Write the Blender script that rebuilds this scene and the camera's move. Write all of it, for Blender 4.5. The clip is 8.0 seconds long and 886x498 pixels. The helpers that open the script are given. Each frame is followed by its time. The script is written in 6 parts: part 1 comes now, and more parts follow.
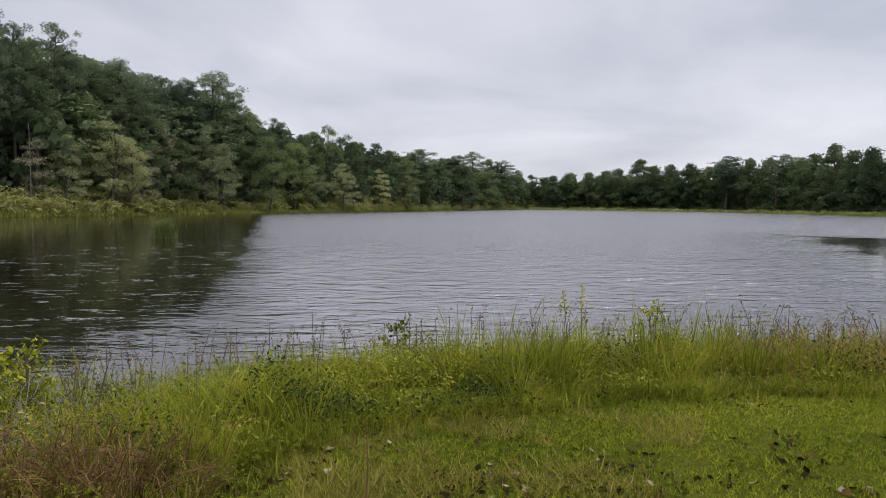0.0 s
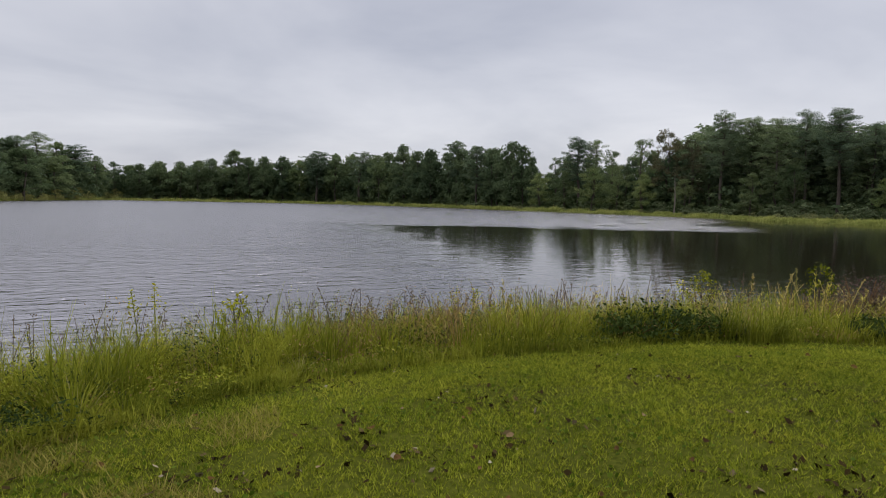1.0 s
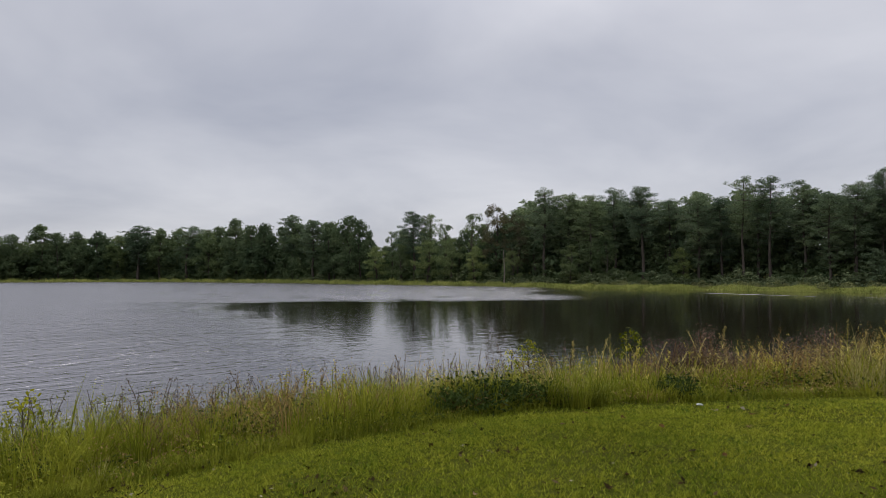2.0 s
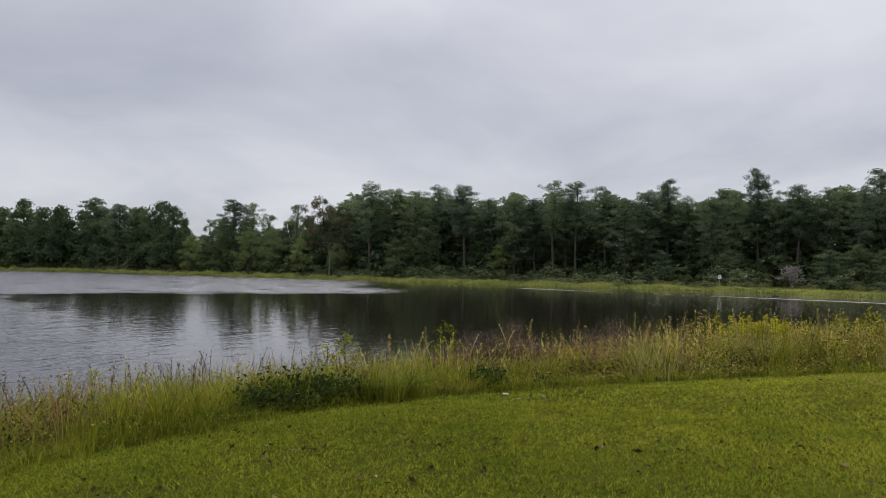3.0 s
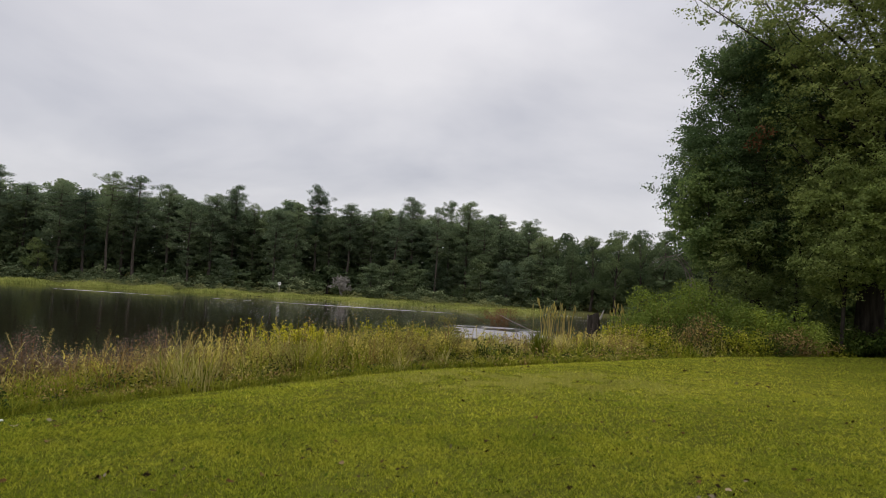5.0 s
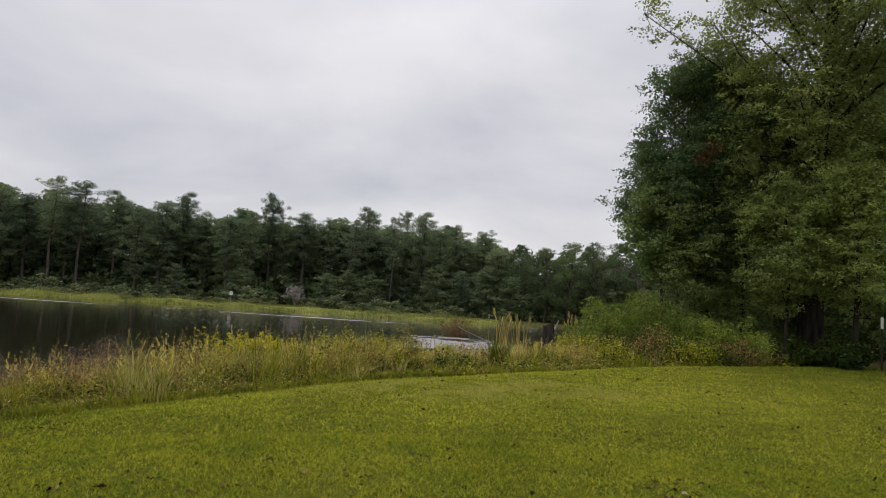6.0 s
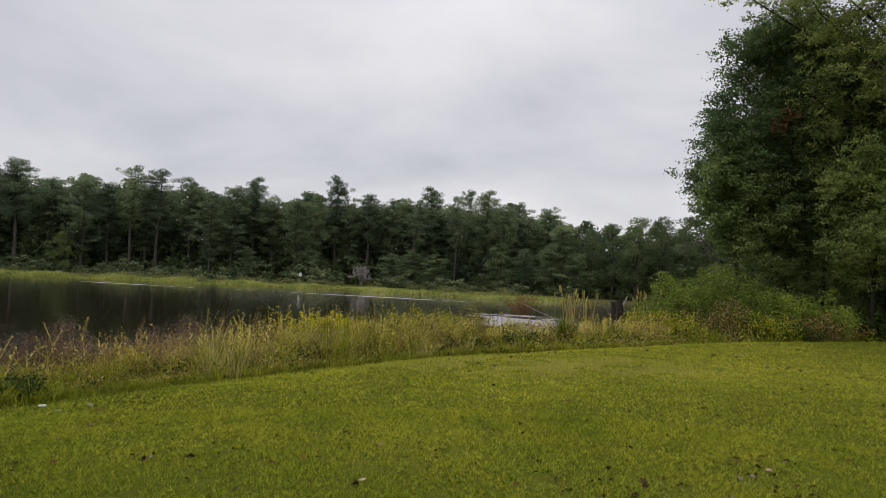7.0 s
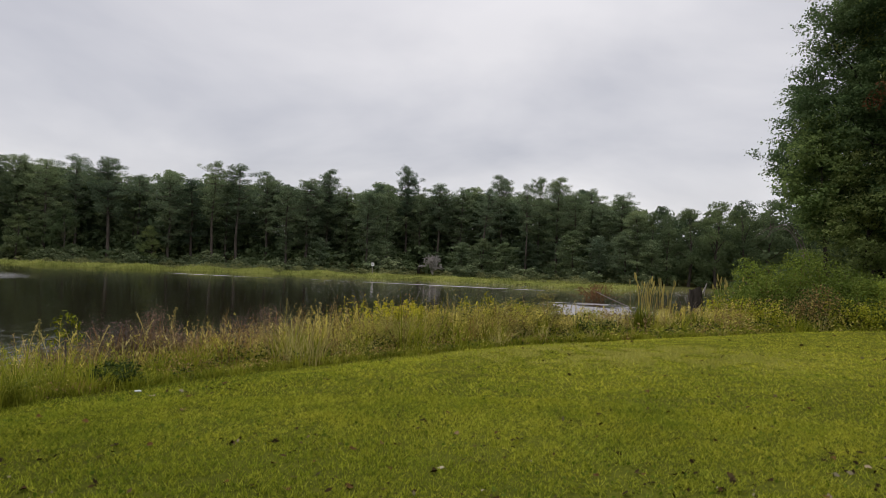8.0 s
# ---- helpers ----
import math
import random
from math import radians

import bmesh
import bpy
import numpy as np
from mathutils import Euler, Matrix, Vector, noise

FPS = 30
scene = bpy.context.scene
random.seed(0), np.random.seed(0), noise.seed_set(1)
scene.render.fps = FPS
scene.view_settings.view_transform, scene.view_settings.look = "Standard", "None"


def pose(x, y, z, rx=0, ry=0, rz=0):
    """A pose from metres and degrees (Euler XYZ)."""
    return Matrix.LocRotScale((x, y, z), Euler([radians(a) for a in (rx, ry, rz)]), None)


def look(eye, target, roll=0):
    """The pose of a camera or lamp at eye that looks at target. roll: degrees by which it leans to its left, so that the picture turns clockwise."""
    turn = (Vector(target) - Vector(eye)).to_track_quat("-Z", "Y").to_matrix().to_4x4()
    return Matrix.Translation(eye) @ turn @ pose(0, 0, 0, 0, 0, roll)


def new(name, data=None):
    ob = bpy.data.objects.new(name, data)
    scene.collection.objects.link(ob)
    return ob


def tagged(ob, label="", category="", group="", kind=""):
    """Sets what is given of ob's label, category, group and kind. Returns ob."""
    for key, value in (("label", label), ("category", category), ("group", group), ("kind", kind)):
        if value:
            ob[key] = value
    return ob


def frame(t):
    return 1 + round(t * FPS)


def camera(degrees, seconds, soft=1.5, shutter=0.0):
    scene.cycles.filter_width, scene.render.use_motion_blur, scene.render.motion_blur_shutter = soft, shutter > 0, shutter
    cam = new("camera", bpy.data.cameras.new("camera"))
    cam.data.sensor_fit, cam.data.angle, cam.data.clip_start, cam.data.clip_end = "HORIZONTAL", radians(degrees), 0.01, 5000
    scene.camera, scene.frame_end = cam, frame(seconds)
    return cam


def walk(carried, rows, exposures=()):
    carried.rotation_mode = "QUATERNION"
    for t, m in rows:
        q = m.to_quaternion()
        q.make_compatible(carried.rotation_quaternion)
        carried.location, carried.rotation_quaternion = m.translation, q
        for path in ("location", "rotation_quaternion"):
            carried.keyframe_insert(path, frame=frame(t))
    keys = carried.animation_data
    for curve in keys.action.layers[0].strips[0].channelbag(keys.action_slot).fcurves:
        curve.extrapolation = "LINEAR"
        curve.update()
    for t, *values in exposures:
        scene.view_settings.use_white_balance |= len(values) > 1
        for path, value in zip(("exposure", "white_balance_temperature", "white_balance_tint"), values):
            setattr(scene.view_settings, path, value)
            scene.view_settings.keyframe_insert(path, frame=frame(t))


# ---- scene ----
cam = camera(67.40, 8.0, soft=0.8)
# seconds, eye x y z, heading (to the left of +y), pitch up, roll
ROWS = [
    (0.0, -0.000, 0.000, 2.300, 0.00, -3.90, 0.53),
    (0.5, 0.106, 0.112, 2.304, -20.59, -5.25, 1.45),
    (1.0, 0.244, 0.137, 2.298, -33.80, -4.18, 1.01),
    (1.2, 0.290, 0.128, 2.298, -38.88, -3.30, 0.96),
    (2.3, 0.411, 0.134, 2.361, -50.27, 3.60, -0.33),
    (2.5, 0.459, 0.134, 2.355, -53.37, 3.30, 0.10),
    (3.0, 0.562, 0.130, 2.336, -62.52, 1.73, 0.82),
    (3.5, 0.684, 0.137, 2.320, -70.43, 0.77, 1.47),
    (4.0, 0.736, 0.146, 2.314, -72.05, 0.53, 0.99),
    (4.5, 0.869, 0.016, 2.319, -82.66, 1.11, 1.97),
    (5.0, 0.756, -0.163, 2.413, -98.59, 3.37, 3.10),
    (5.2, 0.783, -0.173, 2.430, -103.10, 4.35, 3.53),
    (6.3, 0.728, -0.036, 2.363, -101.55, 4.48, 2.88),
    (6.5, 0.740, -0.034, 2.361, -100.14, 3.84, 2.28),
    (7.0, 0.771, -0.016, 2.343, -97.06, 2.40, 2.51),
    (7.5, 0.791, 0.001, 2.336, -92.60, 1.37, 1.61),
    (8.0, 0.794, 0.019, 2.346, -91.05, 1.20, 1.94),
]


def eye_pose(x, y, z, yaw, pitch, roll):
    return pose(x, y, z) @ Matrix.Rotation(radians(yaw), 4, "Z") @ Matrix.Rotation(radians(90 + pitch), 4, "X") @ Matrix.Rotation(radians(roll), 4, "Z")


walk(cam, [(row[0], eye_pose(*row[1:])) for row in ROWS],
     exposures=[(0.0, 0.15, 6500, 10), (1.0, 0.0, 6500, 10), (2.3, -0.2, 6500, 10), (3.0, -0.12, 6500, 10), (4.0, -0.05, 6600, 10), (5.0, 0.0, 6800, 10), (8.0, 0.0, 6800, 10)])

# ---- world, sun ----
SUN_TURN, SUN_UP = radians(75), radians(48)
world = bpy.data.worlds.new("overcast_sky")
scene.world = world
world.use_nodes = True
wn, wl = world.node_tree.nodes, world.node_tree.links
wn.clear()


def wnode(kind, **values):
    n = wn.new(kind)
    for key, value in values.items():
        n.inputs[key].default_value = value
    return n


w_out = wn.new("ShaderNodeOutputWorld")
w_tc = wn.new("ShaderNodeTexCoord")
w_sep = wn.new("ShaderNodeSeparateXYZ")
wl.new(w_tc.outputs["Generated"], w_sep.inputs[0])
# flat cloud deck: project the direction on a plane overhead, so that clouds flatten to the horizon
w_den = wn.new("ShaderNodeMath"); w_den.operation = "ADD"; w_den.inputs[1].default_value = 0.22
w_abs = wn.new("ShaderNodeMath"); w_abs.operation = "ABSOLUTE"
wl.new(w_sep.outputs["Z"], w_abs.inputs[0]); wl.new(w_abs.outputs[0], w_den.inputs[0])
w_dx = wn.new("ShaderNodeMath"); w_dx.operation = "DIVIDE"
w_dy = wn.new("ShaderNodeMath"); w_dy.operation = "DIVIDE"
wl.new(w_sep.outputs["X"], w_dx.inputs[0]); wl.new(w_den.outputs[0], w_dx.inputs[1])
wl.new(w_sep.outputs["Y"], w_dy.inputs[0]); wl.new(w_den.outputs[0], w_dy.inputs[1])
w_com = wn.new("ShaderNodeCombineXYZ")
wl.new(w_dx.outputs[0], w_com.inputs["X"]); wl.new(w_dy.outputs[0], w_com.inputs["Y"])
w_noise = wnode("ShaderNodeTexNoise", Scale=0.9, Detail=5.0, Roughness=0.5, Distortion=0.35)
wl.new(w_com.outputs[0], w_noise.inputs["Vector"])
w_ramp = wn.new("ShaderNodeValToRGB")
w_ramp.color_ramp.elements[0].position, w_ramp.color_ramp.elements[0].color = 0.3, (0.44, 0.455, 0.53, 1)
w_ramp.color_ramp.elements[1].position, w_ramp.color_ramp.elements[1].color = 0.70, (0.74, 0.74, 0.79, 1)
wl.new(w_noise.outputs["Fac"], w_ramp.inputs["Fac"])
# an overcast sky is brighter overhead than at the horizon
w_up = wn.new("ShaderNodeMapRange")
w_up.interpolation_type = "SMOOTHSTEP"
for key, value in (("From Min", 0.3), ("From Max", 0.95), ("To Min", 1.0), ("To Max", 2.9)):
    w_up.inputs[key].default_value = value
wl.new(w_sep.outputs["Z"], w_up.inputs["Value"])
w_cloud = wn.new("ShaderNodeVectorMath"); w_cloud.operation = "SCALE"
wl.new(w_ramp.outputs["Color"], w_cloud.inputs[0]); wl.new(w_up.outputs[0], w_cloud.inputs["Scale"])
w_sky = wn.new("ShaderNodeTexSky")
w_sky.sky_type, w_sky.sun_disc, w_sky.sun_elevation, w_sky.sun_rotation = "NISHITA", False, SUN_UP, SUN_TURN
w_bg_sky, w_bg_cloud = wnode("ShaderNodeBackground", Strength=0.012), wnode("ShaderNodeBackground", Strength=0.95)
wl.new(w_sky.outputs[0], w_bg_sky.inputs["Color"]); wl.new(w_cloud.outputs[0], w_bg_cloud.inputs["Color"])
w_add = wn.new("ShaderNodeAddShader")
wl.new(w_bg_sky.outputs[0], w_add.inputs[0]); wl.new(w_bg_cloud.outputs[0], w_add.inputs[1])
wl.new(w_add.outputs[0], w_out.inputs["Surface"])

sun = new("sun", bpy.data.lights.new("sun", "SUN"))
sun.data.energy, sun.data.angle, sun.data.color = 1.4, radians(40), (1.0, 0.97, 0.92)
sun.matrix_world = look((60 * math.sin(SUN_TURN), 60 * math.cos(SUN_TURN), 60 * math.tan(SUN_UP)), (0, 0, 0))

# ---- materials ----


class Nodes:
    """A node material in short calls."""

    def __init__(self, name, roughness=0.7, specular=0.3):
        self.mat = bpy.data.materials.new(name)
        self.mat.use_nodes = True
        self.n, self.l = self.mat.node_tree.nodes, self.mat.node_tree.links
        self.bsdf = self.n["Principled BSDF"]
        self.out = self.n["Material Output"]
        self.bsdf.inputs["Roughness"].default_value = roughness
        self.bsdf.inputs["Specular IOR Level"].default_value = specular

    def node(self, kind, **values):
        made = self.n.new(kind)
        for key, value in values.items():
            made.inputs[key.replace("_", " ")].default_value = value
        return made

    def coords(self, stretch=(1, 1, 1), world_space=True):
        src = self.n.new("ShaderNodeNewGeometry").outputs["Position"] if world_space else self.n.new("ShaderNodeTexCoord").outputs["Object"]
        m = self.n.new("ShaderNodeMapping")
        m.inputs["Scale"].default_value = stretch
        self.l.new(src, m.inputs["Vector"])
        return m.outputs[0]

    def noise(self, scale, detail=4.0, stretch=(1, 1, 1), roughness=0.55, distortion=0.0, world_space=True):
        t = self.node("ShaderNodeTexNoise", Scale=scale, Detail=detail, Roughness=roughness, Distortion=distortion)
        self.l.new(self.coords(stretch, world_space), t.inputs["Vector"])
        return t.outputs["Fac"]

    def ramp(self, fac, *stops):
        r = self.n.new("ShaderNodeValToRGB")
        el = r.color_ramp.elements
        while len(el) < len(stops):
            el.new(0.5)
        for e, (p, c) in zip(el, stops):
            e.position, e.color = p, (*c, 1)
        self.l.new(fac, r.inputs["Fac"])
        return r.outputs["Color"]

    def mix(self, fac, a, b, blend="MIX"):
        m = self.n.new("ShaderNodeMix")
        m.data_type, m.blend_type = "RGBA", blend
        for index, value in ((0, fac), (6, a), (7, b)):
            if hasattr(value, "is_output"):
                self.l.new(value, m.inputs[index])
            elif isinstance(value, (int, float)):
                m.inputs[index].default_value = value
            else:
                m.inputs[index].default_value = (*value, 1)
        return m.outputs[2]

    def base(self, colour):
        if hasattr(colour, "is_output"):
            self.l.new(colour, self.bsdf.inputs["Base Color"])
        else:
            self.bsdf.inputs["Base Color"].default_value = (*colour, 1)
        return self

    def bump(self, height, strength=0.5, distance=0.02):
        b = self.node("ShaderNodeBump", Strength=strength, Distance=distance)
        self.l.new(height, b.inputs["Height"])
        self.l.new(b.outputs[0], self.bsdf.inputs["Normal"])
        return self

    def island(self):
        return self.n.new("ShaderNodeNewGeometry").outputs["Random Per Island"]

    def each(self):
        return self.n.new("ShaderNodeObjectInfo").outputs["Random"]

    def thin(self, colour, share=0.35):
        """Light passes through a leaf."""
        t = self.n.new("ShaderNodeBsdfTranslucent")
        m = self.n.new("ShaderNodeMixShader")
        m.inputs[0].default_value = share
        self.l.new(colour, t.inputs["Color"])
        self.l.new(self.bsdf.outputs[0], m.inputs[1]); self.l.new(t.outputs[0], m.inputs[2])
        self.l.new(m.outputs[0], self.out.inputs["Surface"])
        return self


def leaf_material(name, dark, mid, light, share=0.3, rough=0.6, patch=0.5, spread=0.5):
    """Leaves that differ one by one, tree by tree and in patches."""
    k = Nodes(name, max(rough, 0.7), 0.04)
    one = k.ramp(k.island(), (0.0, dark), (0.5, mid), (1.0, light))
    wide = k.ramp(k.noise(patch, 3.0), (0.3, dark), (0.5, mid), (0.72, light))
    both = k.mix(spread, one, wide)
    tree = k.ramp(k.each(), (0.0, (0.62, 0.68, 0.72)), (0.5, (1, 1, 1)), (1.0, (1.30, 1.26, 1.05)))
    c = k.mix(1.0, both, tree, "MULTIPLY")
    k.base(c).thin(c, share)
    return k.mat


def bark_material(name, dark, light):
    k = Nodes(name, 0.95, 0.03)
    f = k.noise(6.0, 5.0, (1, 1, 0.18))
    k.base(k.ramp(f, (0.3, dark), (0.7, light))).bump(f, 0.7, 0.03)
    return k.mat


M_PINE = leaf_material("pine_needles", (0.088, 0.124, 0.076), (0.130, 0.174, 0.098), (0.195, 0.236, 0.124), 0.42, 0.7, 0.35, 0.78)
M_LEAF = leaf_material("broad_leaves", (0.070, 0.104, 0.052), (0.108, 0.146, 0.070), (0.160, 0.195, 0.088), 0.42, 0.7, 0.3, 0.78)
M_LEAFLIGHT = leaf_material("light_broad_leaves", (0.095, 0.135, 0.058), (0.145, 0.185, 0.080), (0.215, 0.250, 0.105), 0.42, 0.7, 0.3, 0.78)
M_RUSSET = leaf_material("turning_leaves", (0.078, 0.084, 0.044), (0.125, 0.115, 0.060), (0.175, 0.145, 0.075), 0.3, 0.7, 0.3, 0.78)
M_WILLOW = leaf_material("pale_leaves", (0.21, 0.235, 0.115), (0.32, 0.34, 0.165), (0.45, 0.455, 0.235), 0.42, 0.7, 0.3)
M_SHOREBUSH = leaf_material("shore_bush_leaves", (0.145, 0.157, 0.060), (0.238, 0.245, 0.098), (0.355, 0.347, 0.155), 0.35, 0.7, 0.25)
M_FOOT = leaf_material("foot_shrub_leaves", (0.057, 0.081, 0.046), (0.115, 0.146, 0.081), (0.196, 0.223, 0.121), 0.3, 0.7, 0.3)
M_GREYLEAF = leaf_material("dull_leaves", (0.15, 0.15, 0.115), (0.23, 0.22, 0.165), (0.32, 0.30, 0.22), 0.35, 0.7, 0.3)
M_SHRUB = leaf_material("shrub_leaves", (0.073, 0.113, 0.019), (0.156, 0.210, 0.034), (0.291, 0.334, 0.065), 0.3, 0.7, 0.6)
M_WEED = leaf_material("weed_leaves", (0.041, 0.057, 0.006), (0.190, 0.213, 0.017), (0.460, 0.437, 0.052), 0.28, 0.7, 1.1, 0.45)
M_REDWEED = leaf_material("red_weed_leaves", (0.044, 0.031, 0.014), (0.234, 0.156, 0.060), (0.437, 0.312, 0.125), 0.28, 0.7, 1.1, 0.45)
M_GOLDWEED = leaf_material("golden_weed_leaves", (0.075, 0.070, 0.015), (0.350, 0.306, 0.073), (0.663, 0.575, 0.156), 0.3, 0.7, 1.1, 0.45)
M_PURPLEWEED = leaf_material("purplish_weed_leaves", (0.045, 0.032, 0.028), (0.125, 0.088, 0.074), (0.25, 0.185, 0.150), 0.28, 0.7, 1.1, 0.45)
# bramble green; also the painted shade in the bank and under the trees
M_DARKSHRUB = leaf_material("bramble_and_shade_leaves", (0.021, 0.034, 0.008), (0.039, 0.060, 0.013), (0.075, 0.109, 0.023), 0.2, 0.7, 1.5)
M_OAK = leaf_material("oak_leaves", (0.057, 0.098, 0.037), (0.110, 0.163, 0.060), (0.206, 0.269, 0.098), 0.42, 0.7, 0.5)
M_OAKYELLOW = leaf_material("gum_leaves", (0.101, 0.140, 0.041), (0.201, 0.247, 0.069), (0.368, 0.397, 0.115), 0.45, 0.7, 0.5)
# oak green lightened in its colour, for side light under the crowns
M_OAKLOW = leaf_material("sidelit_low_leaves", (0.105, 0.150, 0.050), (0.200, 0.255, 0.085), (0.340, 0.390, 0.125), 0.48, 0.7, 0.5)
M_RUST = leaf_material("rust_leaves", (0.10, 0.05, 0.025), (0.18, 0.09, 0.04), (0.25, 0.14, 0.06), 0.3, 0.7, 0.8)
M_DEADWOOD = bark_material("dead_wood", (0.09, 0.075, 0.06), (0.22, 0.19, 0.16))
# bark darkened for the shade under the big trees; also post and stump
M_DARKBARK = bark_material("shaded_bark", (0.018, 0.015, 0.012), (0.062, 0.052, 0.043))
M_BARK = bark_material("bark", (0.040, 0.034, 0.028), (0.125, 0.104, 0.086))
M_PALEBARK = bark_material("weathered_wood", (0.16, 0.14, 0.12), (0.36, 0.33, 0.29))
M_REDTWIG = bark_material("red_twigs", (0.040, 0.022, 0.010), (0.24, 0.145, 0.062))
M_GREYTWIG = bark_material("grey_twigs", (0.20, 0.18, 0.16), (0.44, 0.41, 0.37))
def lit_rise(k, colour):
    """Lightens the lawn's colour round its rise: painted brightness, with a drier tint."""
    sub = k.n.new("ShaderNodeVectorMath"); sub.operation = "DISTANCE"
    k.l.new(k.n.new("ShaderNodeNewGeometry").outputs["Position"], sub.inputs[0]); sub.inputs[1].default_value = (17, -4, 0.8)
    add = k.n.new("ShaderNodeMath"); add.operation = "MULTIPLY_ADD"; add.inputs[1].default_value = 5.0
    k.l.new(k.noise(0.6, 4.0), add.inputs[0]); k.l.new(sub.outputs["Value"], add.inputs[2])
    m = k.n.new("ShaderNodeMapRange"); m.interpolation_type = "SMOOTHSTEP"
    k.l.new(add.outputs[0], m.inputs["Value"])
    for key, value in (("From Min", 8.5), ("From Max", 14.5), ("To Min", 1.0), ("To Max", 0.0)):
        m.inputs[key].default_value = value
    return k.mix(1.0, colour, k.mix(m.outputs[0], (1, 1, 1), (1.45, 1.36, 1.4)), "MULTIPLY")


def lawn_material(name, dark, mid, light):
    k = Nodes(name, 0.7, 0.04)
    one = k.ramp(k.island(), (0.0, dark), (0.5, mid), (1.0, light))
    wide = k.ramp(k.noise(0.45, 4.0), (0.34, dark), (0.5, mid), (0.66, light))
    patch = k.ramp(k.noise(1.6, 5.0), (0.34, (0.82, 0.88, 0.84)), (0.5, (1, 1, 1)), (0.68, (1.10, 1.05, 1.05)))
    fine = k.ramp(k.noise(30.0, 3.0), (0.36, (0.34, 0.40, 0.40)), (0.50, (1, 1, 1)), (0.75, (1.2, 1.16, 1.16)))
    c = lit_rise(k, k.mix(1.0, k.mix(1.0, k.mix(0.28, one, wide), patch, "MULTIPLY"), fine, "MULTIPLY"))
    k.base(c).thin(c, 0.35)
    return k.mat


M_LAWNBLADE = lawn_material("lawn_blades", (0.103, 0.135, 0.011), (0.228, 0.260, 0.021), (0.433, 0.427, 0.051))
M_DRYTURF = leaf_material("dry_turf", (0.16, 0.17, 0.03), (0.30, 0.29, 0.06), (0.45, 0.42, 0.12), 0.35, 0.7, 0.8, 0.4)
M_ROUGHTURF = leaf_material("rough_turf", (0.08, 0.075, 0.018), (0.20, 0.18, 0.040), (0.36, 0.31, 0.095), 0.35, 0.7, 0.8, 0.4)
M_CLOVER = leaf_material("clover_leaves", (0.06, 0.095, 0.008), (0.11, 0.155, 0.012), (0.17, 0.21, 0.02), 0.3, 0.7, 0.8, 0.4)
M_GRASS = leaf_material("reed_green", (0.051, 0.070, 0.006), (0.167, 0.189, 0.016), (0.365, 0.357, 0.047), 0.3, 0.7, 1.0, 0.5)
M_TAN = leaf_material("grass_tan", (0.189, 0.158, 0.051), (0.392, 0.329, 0.108), (0.632, 0.543, 0.209), 0.35, 0.7, 0.9, 0.4)
M_RED = leaf_material("grass_red", (0.13, 0.080, 0.032), (0.26, 0.165, 0.06), (0.42, 0.29, 0.12), 0.3, 0.7, 0.9, 0.4)
M_SEED = leaf_material("seed_heads", (0.06, 0.045, 0.035), (0.13, 0.10, 0.075), (0.24, 0.19, 0.14), 0.2, 0.8, 0.9, 0.4)
M_GOLD = leaf_material("goldenrod_bloom", (0.25, 0.24, 0.02), (0.42, 0.40, 0.03), (0.60, 0.56, 0.06), 0.3, 0.6, 2.0, 0.4)
M_SHOREGRASS = leaf_material("shore_grass", (0.125, 0.155, 0.045), (0.245, 0.275, 0.080), (0.42, 0.42, 0.145), 0.45, 0.7, 0.25, 0.6)
M_MEADOW = leaf_material("meadow_grass", (0.090, 0.110, 0.029), (0.180, 0.202, 0.050), (0.312, 0.306, 0.096), 0.3, 0.7, 0.12, 0.5)

_k = Nodes("lawn_soil", 1.0, 0.0)
_big, _fine = _k.noise(0.5, 4.0), _k.noise(28.0, 5.0)
_turf = _k.ramp(_big, (0.3, (0.036, 0.048, 0.005)), (0.55, (0.064, 0.080, 0.007)), (0.75, (0.11, 0.125, 0.016)))
_soil = _k.ramp(_fine, (0.32, (0.016, 0.014, 0.005)), (0.5, (0.052, 0.052, 0.010)), (0.8, (0.11, 0.100, 0.022)))
_k.base(lit_rise(_k, _k.mix(0.55, _turf, _soil))).bump(_fine, 0.6, 0.02)
M_LAWNSOIL = _k.mat
_k = Nodes("bank_soil", 1.0, 0.0)
_fine = _k.noise(12.0, 6.0)
_k.base(_k.mix(_k.noise(1.3, 3.0), _k.ramp(_fine, (0.3, (0.025, 0.022, 0.012)), (0.7, (0.07, 0.06, 0.03))), _k.ramp(_fine, (0.3, (0.04, 0.05, 0.014)), (0.7, (0.10, 0.10, 0.03))))).bump(_fine, 0.8, 0.04)
M_BANKSOIL = _k.mat
_k = Nodes("meadow_soil", 1.0, 0.0)
_k.base(_k.mix(_k.noise(0.08, 3.0), _k.ramp(_k.noise(2.0, 5.0), (0.3, (0.075, 0.085, 0.018)), (0.7, (0.14, 0.155, 0.035))), _k.ramp(_k.noise(1.2, 5.0), (0.3, (0.09, 0.09, 0.02)), (0.7, (0.17, 0.155, 0.05)))))
M_MEADOWSOIL = _k.mat

# lake: calm in the lee of both wooded shores, ruffled by wind in the open middle
_k = Nodes("lake_water", 0.03, 0.5)
_k.bsdf.inputs["IOR"].default_value = 3.0
_k.bsdf.inputs["Specular Tint"].default_value = (0.96, 0.945, 1.0, 1)
_k.base((0.012, 0.010, 0.005))


